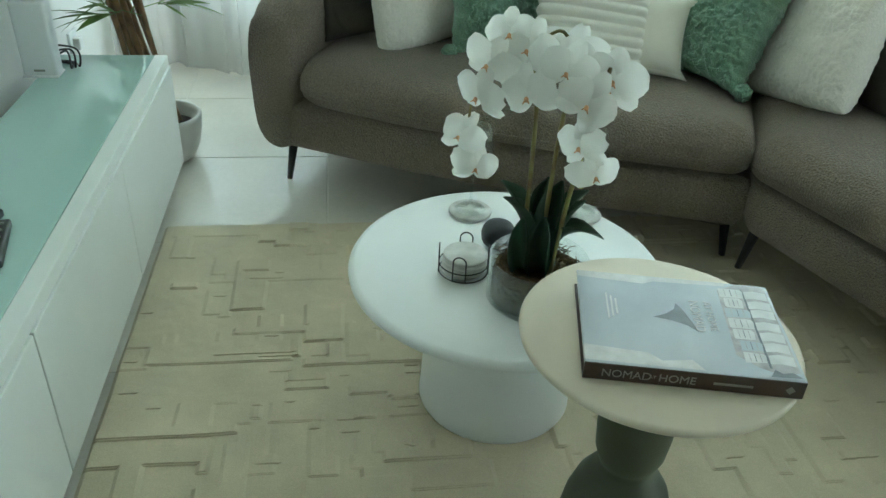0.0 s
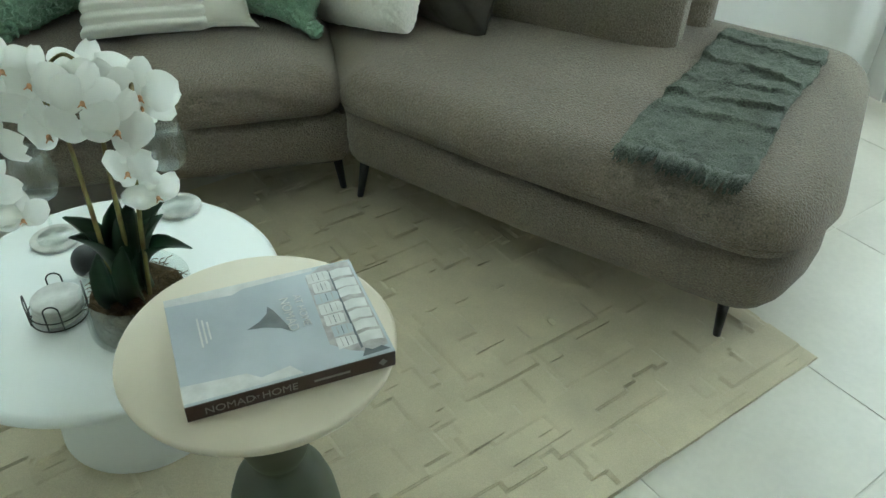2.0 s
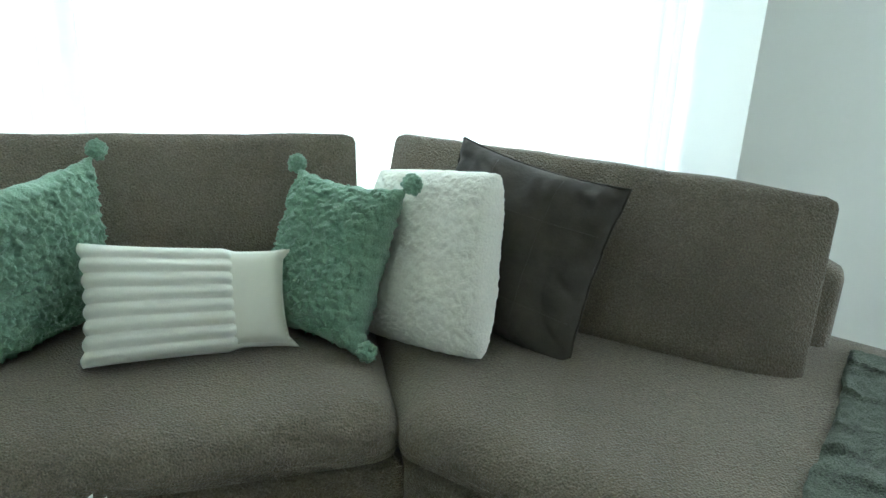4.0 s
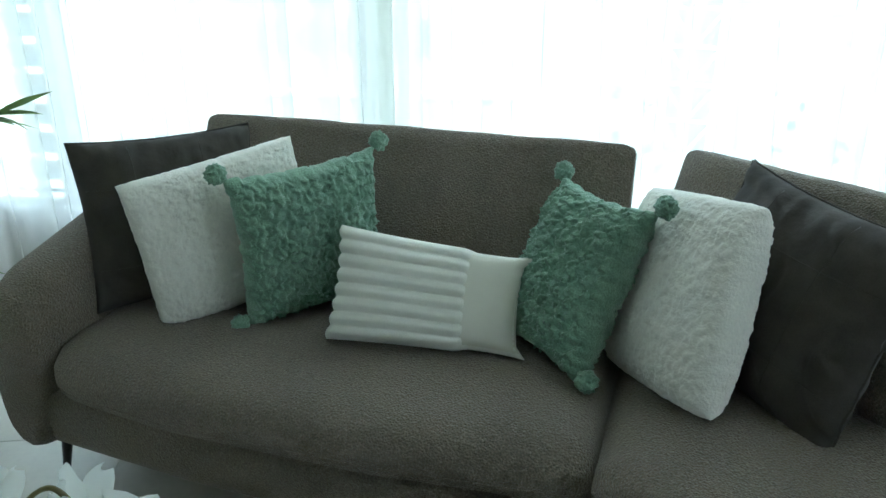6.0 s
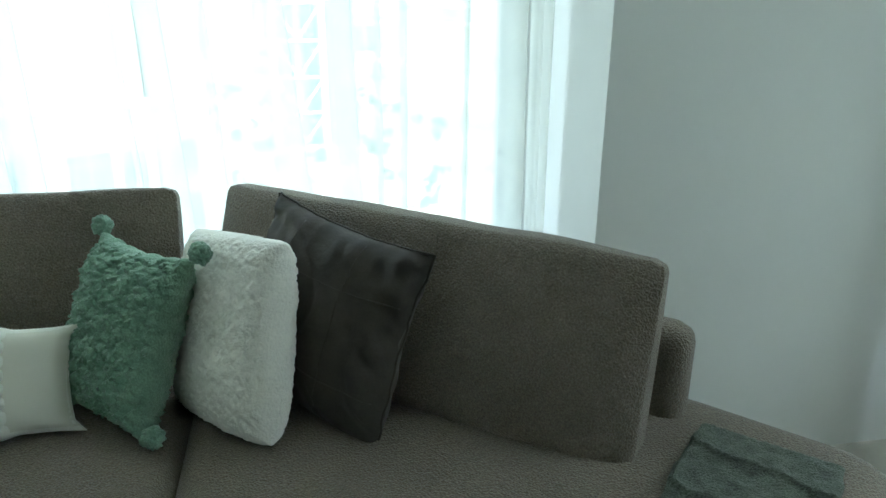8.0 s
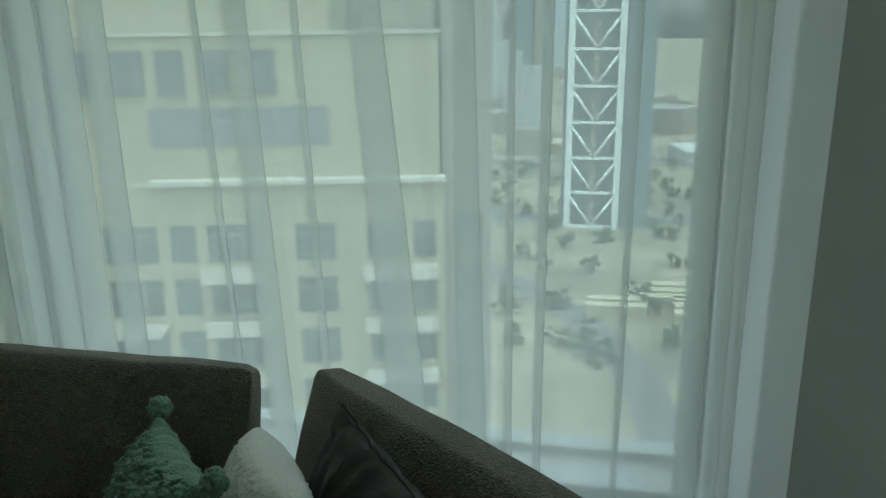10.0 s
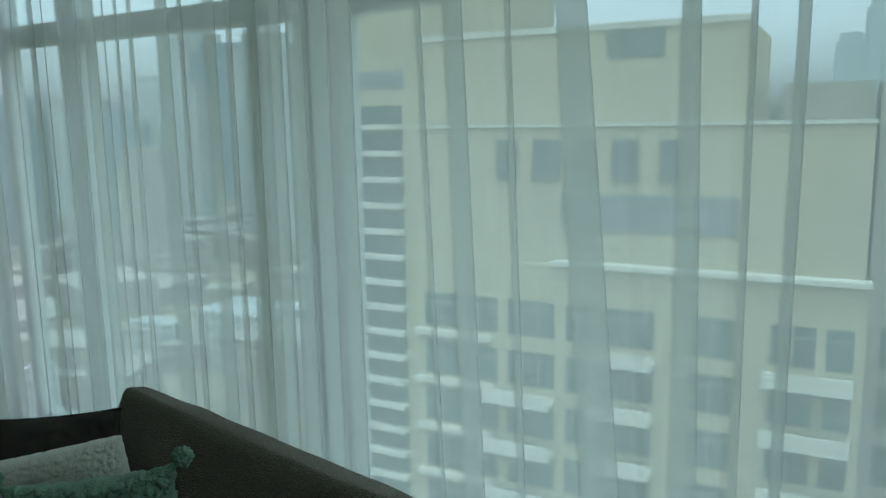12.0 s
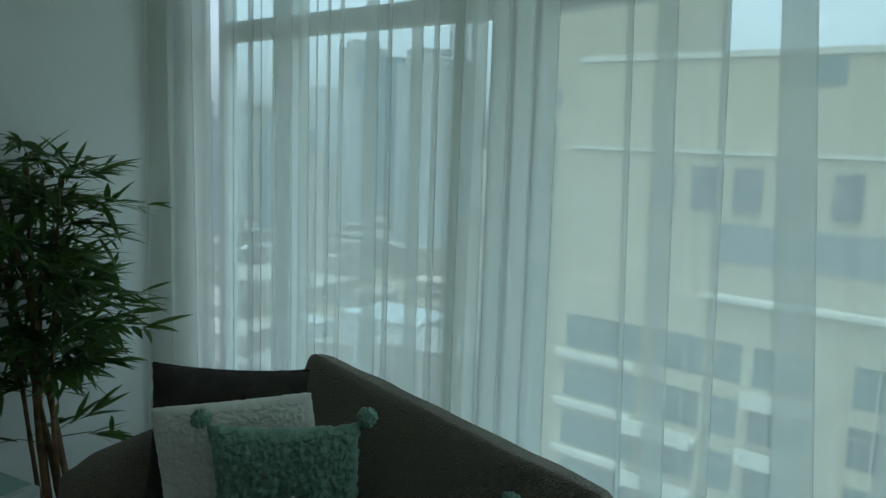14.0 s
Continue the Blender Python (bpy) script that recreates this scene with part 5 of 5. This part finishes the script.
def fbox(s0, s1, d0, d1, z0, z1):
    return boxed(FC((s0 + s1) / 2, (d0 + d1) / 2, (z0 + z1) / 2), ((s1 - s0) / 2, (d1 - d0) / 2, (z1 - z0) / 2), FROT)


tower = thing("apartment_building", FC(-6, 6, GZ), "cream rendered apartment building with stacked balconies", "building")
part("wall", fbox(-18.8, 6.2, 0, 14, GZ, -6.6), M_FACADE, tower, "", False)
part("upper_wall", fbox(-18.8, 6.0, 0.5, 13.5, -6.6, 1.3), M_FACADE, tower, "", False)
part("crown_wall", fbox(-18.8, 0.15, 1.1, 13, 1.3, 6.55), M_FACADE, tower, "", False)
part("side_wing", fbox(6.2, 9.0, 1.6, 12, GZ, 3.2), M_FACADE2, tower, "", False)
part("side_wing", fbox(1.8, 5.9, 3.0, 12, 1.3, 3.3), M_FACADE2, tower, "", False)
part("cornice", fbox(-9.8, 6.3, -0.35, 0.6, -6.62, -6.35), M_TRIM, tower, "white cornice", False)
part("cornice", fbox(-18.9, 6.1, 0.35, 0.9, 1.22, 1.42), M_TRIM, tower, "white cornice", False)
part("louvre_band", fbox(-9.56, 0.0, 0.44, 0.6, -4.55, -2.5), M_LOUVRE, tower, "grey louvred band", False)
part("parapet", fbox(-18.9, 0.25, 1.0, 1.3, 6.4, 6.75), M_TRIM, tower, "", False)
part("rooftop_plant", fbox(-7.2, -4.1, 1.04, 1.3, 4.9, 6.3), M_WIN, tower, "", False)
# sign: five plain shapes
for s0, s1 in ((-13.45, -12.2), (-11.2, -9.6), (-8.9, -7.5), (-6.6, -5.2), (-4.0, -2.7)):
    part("sign_shape", fbox(s0, s1, 0.3, 0.46, -1.75, 0.5), M_SIGN, tower, "plain dark grey sign shape", False)
for k in range(11):
    zt = -8.85 - 3.12 * k
    for s0, s1 in ((-18.2, -13.3), (-12.6, -9.7), (-9.0, -7.6), (-6.95, -4.0), (-2.1, 0.1), (1.9, 4.0), (4.5, 5.7)):
        w = part("window", fbox(s0, s1, -0.03, 0.06, zt - 2.1, zt), M_WIN, tower, "dark glazed window", False)
        n = max(1, round((s1 - s0) / 1.1))
        for i in range(1, n):
            c = s0 + (s1 - s0) * i / n
            part("frame", fbox(c - 0.05, c + 0.05, -0.07, -0.02, zt - 2.1, zt), M_FACADE2, w, "", False)
        part("frame", fbox(s0, s1, -0.07, -0.02, zt - 0.62, zt - 0.54), M_FACADE2, w, "", False)
    for s0, s1 in ((1.65, 5.75),) + (((-13.7, -9.6), (-7.15, -3.85)) if k > 0 else ((-7.15, -3.85),)):
        part("balcony", fbox(s0, s1, -1.35, 0, zt - 3.05 + 0.02, zt - 2.75), M_TRIM, tower, "white balcony slab", False)
        part("balcony_front", fbox(s0, s1, -1.35, -1.22, zt - 2.75, zt - 2.15), M_TRIM, tower, "white balcony parapet", False)
    part("window", fbox(6.9, 8.5, 1.54, 1.66, zt - 2.1, zt), M_WIN, tower, "dark glazed window", False)
    part("slab_band", fbox(-18.8, -13.6, -0.3, 0, zt - 2.75, zt - 2.35), M_TRIM, tower, "", False)

# a second tower farther off
TP, TU = Vector((-70.0, 64.2, 0)), Vector((0.971, 0.24, 0))
TN = Vector((-0.24, 0.971, 0))
TROT = turned(math.atan2(TU.y, TU.x))


def tbox(s0, s1, d0, d1, z0, z1):
    c = TP + TU * (s0 + s1) / 2 + TN * (d0 + d1) / 2
    return boxed((c.x, c.y, (z0 + z1) / 2), ((s1 - s0) / 2, (d1 - d0) / 2, (z1 - z0) / 2), TROT)


far_t = thing("apartment_tower", TP + TU * 8 + Vector((0, 0, GZ)), "tall cream tower with rows of white balconies", "building")
part("wall", tbox(0, 20, 0, 16, GZ, 24), M_FACADE, far_t, "", False)
part("louvre_band", tbox(0.3, 7.4, -0.06, 0.1, 5.6, 7.6), M_LOUVRE, far_t, "", False)
for k in range(20):
    z = 3.6 - 3.1 * k
    part("glazing", tbox(1.2, 7.0, -0.06, 0.1, z - 2.1, z), M_WIN, far_t, "dark glazed windows", False)
    part("balcony", tbox(0.6, 7.2, -1.3, 0, z - 2.75, z - 2.15), M_TRIM, far_t, "white balcony", False)

# lattice hoist tower
mast = thing("lattice_tower", (-1.5, 222, GZ), "white steel lattice construction tower", "lattice tower")
for x0 in (-8.3, 5.3):
    part("column", boxed((x0, 222, 8), (0.9, 0.9, 63)), M_STEEL, mast, "", False)
for k in range(11):
    z = GZ + 10 * k
    part("cross_beam", boxed((-1.5, 222, z + 0.4), (6.6, 0.4, 0.4)), M_STEEL, mast, "", False)
    part("brace", tube([(-8.0, 222, z + 9.6), (-1.5, 222, z + 0.6)], 0.45, 6), M_STEEL, mast)
    part("brace", tube([(5.0, 222, z + 9.6), (-1.5, 222, z + 0.6)], 0.45, 6), M_STEEL, mast)
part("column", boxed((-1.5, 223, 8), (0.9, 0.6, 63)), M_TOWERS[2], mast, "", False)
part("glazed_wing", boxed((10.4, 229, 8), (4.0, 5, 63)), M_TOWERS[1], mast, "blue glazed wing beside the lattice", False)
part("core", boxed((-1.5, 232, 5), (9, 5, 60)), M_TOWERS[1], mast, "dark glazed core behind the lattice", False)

rnd = random.Random(31)


def skyscraper(az, dist, w, top, m, label):
    a = radians(az)
    c = Vector((dist * math.sin(a), dist * math.cos(a), 0))
    t = thing("skyscraper", (c.x, c.y, GZ), label, "skyscraper", "distant towers")
    rot = turned(-a + rnd.uniform(-0.4, 0.4))
    part("shaft", boxed((c.x, c.y, (GZ + top) / 2), (w / 2, w / 2, (top - GZ) / 2), rot), m, t, "", False)
    part("crown", boxed((c.x, c.y, top + 3), (w / 2 * 0.7, w / 2 * 0.7, 3), rot), m, t, "", False)
    part("podium", boxed((c.x, c.y, GZ + 6), (w * 0.75, w * 0.75, 6), rot), M_FACADE2, t, "", False)


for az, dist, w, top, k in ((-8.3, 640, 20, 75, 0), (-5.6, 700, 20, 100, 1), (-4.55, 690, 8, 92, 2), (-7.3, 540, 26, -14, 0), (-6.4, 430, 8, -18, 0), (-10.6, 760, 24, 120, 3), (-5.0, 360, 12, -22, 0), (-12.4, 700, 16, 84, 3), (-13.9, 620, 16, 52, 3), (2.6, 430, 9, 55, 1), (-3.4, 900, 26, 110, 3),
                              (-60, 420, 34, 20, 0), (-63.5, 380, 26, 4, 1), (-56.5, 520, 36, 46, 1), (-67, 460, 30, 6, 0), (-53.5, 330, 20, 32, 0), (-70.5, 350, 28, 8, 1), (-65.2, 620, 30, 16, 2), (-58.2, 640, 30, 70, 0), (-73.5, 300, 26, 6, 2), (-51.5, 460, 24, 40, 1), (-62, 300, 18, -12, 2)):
    skyscraper(az, dist, w, top, M_TOWERS[k], ("concrete tower with windows, haze painted into its pale colour", "blue-grey glazed high-rise office tower", "sand coloured tower with rows of windows", "glass tower with haze painted into its pale blue")[k])
# some of these blocks share skin 0 and its painted haze
for i in range(46):
    az, dist = rnd.uniform(-12, 12), rnd.uniform(270, 1500)
    a = radians(az)
    if abs(az) < 3.5 and dist < 320:
        continue
    hgt, w = rnd.uniform(4, 14), rnd.uniform(10, 34)
    x, y = dist * math.sin(a), dist * math.cos(a)
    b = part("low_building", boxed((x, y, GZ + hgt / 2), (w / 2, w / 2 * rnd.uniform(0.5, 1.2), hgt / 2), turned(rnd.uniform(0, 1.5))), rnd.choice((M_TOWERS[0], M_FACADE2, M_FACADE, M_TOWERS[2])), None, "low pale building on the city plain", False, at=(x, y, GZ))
    tagged(b, category="building", group="low city blocks")
for i in range(40):
    az, dist = rnd.uniform(-74, -50), rnd.uniform(150, 600)
    a = radians(az)
    hgt, w = rnd.uniform(4, 16), rnd.uniform(10, 30)
    x, y = dist * math.sin(a), dist * math.cos(a)
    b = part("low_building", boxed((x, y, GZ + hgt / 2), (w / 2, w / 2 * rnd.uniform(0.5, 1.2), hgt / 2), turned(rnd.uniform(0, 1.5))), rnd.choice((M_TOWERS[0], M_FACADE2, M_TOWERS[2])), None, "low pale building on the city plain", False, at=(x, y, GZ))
    tagged(b, category="building", group="low city blocks")
for (x, y), n in (((16, 157), 3), ((5, 150), 2), ((22, 148), 3)):
    for k in range(n):
        b = part("site_cabin", boxed((x + 0.3 * k, y + 4 * k, GZ + 1.4), (6, 1.3, 1.4), turned(0.06)), M_FACADE, None, "long white site cabin on the sand", False, at=(x, y + 4 * k, GZ))
        tagged(b, category="cabin", group="site cabins")
bm = bmesh.new()
for i in range(70):
    a, dist = radians(rnd.uniform(-9, 10)), rnd.uniform(120, 330)
    c = Vector((dist * math.sin(a), dist * math.cos(a), GZ))
    for k in range(14):
        q = c + Vector((rnd.gauss(0, 1.2), rnd.gauss(0, 1.2), rnd.uniform(0.6, 3.4)))
        bmesh.ops.create_icosphere(bm, subdivisions=1, radius=rnd.uniform(0.4, 0.9), matrix=Matrix.Translation(q))
tagged(part("distant_trees", bm, M_TREE, None, "scattered dark green trees on the sand", True, "stuff", at=(0, 200, GZ)), category="trees")

# ---- floor, tile by tile ----
floor = tagged(part("floor", plate(-0.09, -0.0018), M_GROUT, None, "pale polished porcelain tile floor", False, "structure", at=RM(0.05, -0.7, 0)), category="floor")
TS = 0.5405
tile_me = None
edge_n = Vector((-FD.y, FD.x, 0))
for i in range(-5, 5):
    for j in range(-9, 6):
        c = RM(-0.02 + TS * (i + 0.5), -0.912 + TS * (j + 0.5), -0.004)
        reach = max((c + (ROOM @ Vector((sx * TS / 2, sy * TS / 2, 0)))).y for sx in (-1, 1) for sy in (-1, 1))
        if c.y > 1.5 or reach > 0.6:
            bm = boxed(c, (TS / 2 - 0.0016, TS / 2 - 0.0016, 0.004), ROOM, 0.0012, 1)
            for co, no in (((BEND.x, 1.115, 0), Vector((0, 1, 0))), ((BEND.x, 1.115, 0), edge_n)):
                g = bmesh.ops.bisect_plane(bm, geom=bm.verts[:] + bm.edges[:] + bm.faces[:], plane_co=co, plane_no=no, clear_outer=True)
                cut = [e for e in g["geom_cut"] if isinstance(e, bmesh.types.BMEdge)]
                if cut:
                    bmesh.ops.edgenet_fill(bm, edges=cut)
            if len(bm.verts) < 6:
                bm.free()
                continue
            part("tile", bm, M_TILE, floor, "", False, at=c)
        elif tile_me is None:
            ob = part("tile", boxed(c, (TS / 2 - 0.0016, TS / 2 - 0.0016, 0.004), ROOM, 0.0012, 1), M_TILE, floor, "", False, at=c)
            tile_me = ob.data
        else:
            ob = new("tile", tile_me)
            ob.location = c * K - floor.location
            ob.parent = floor
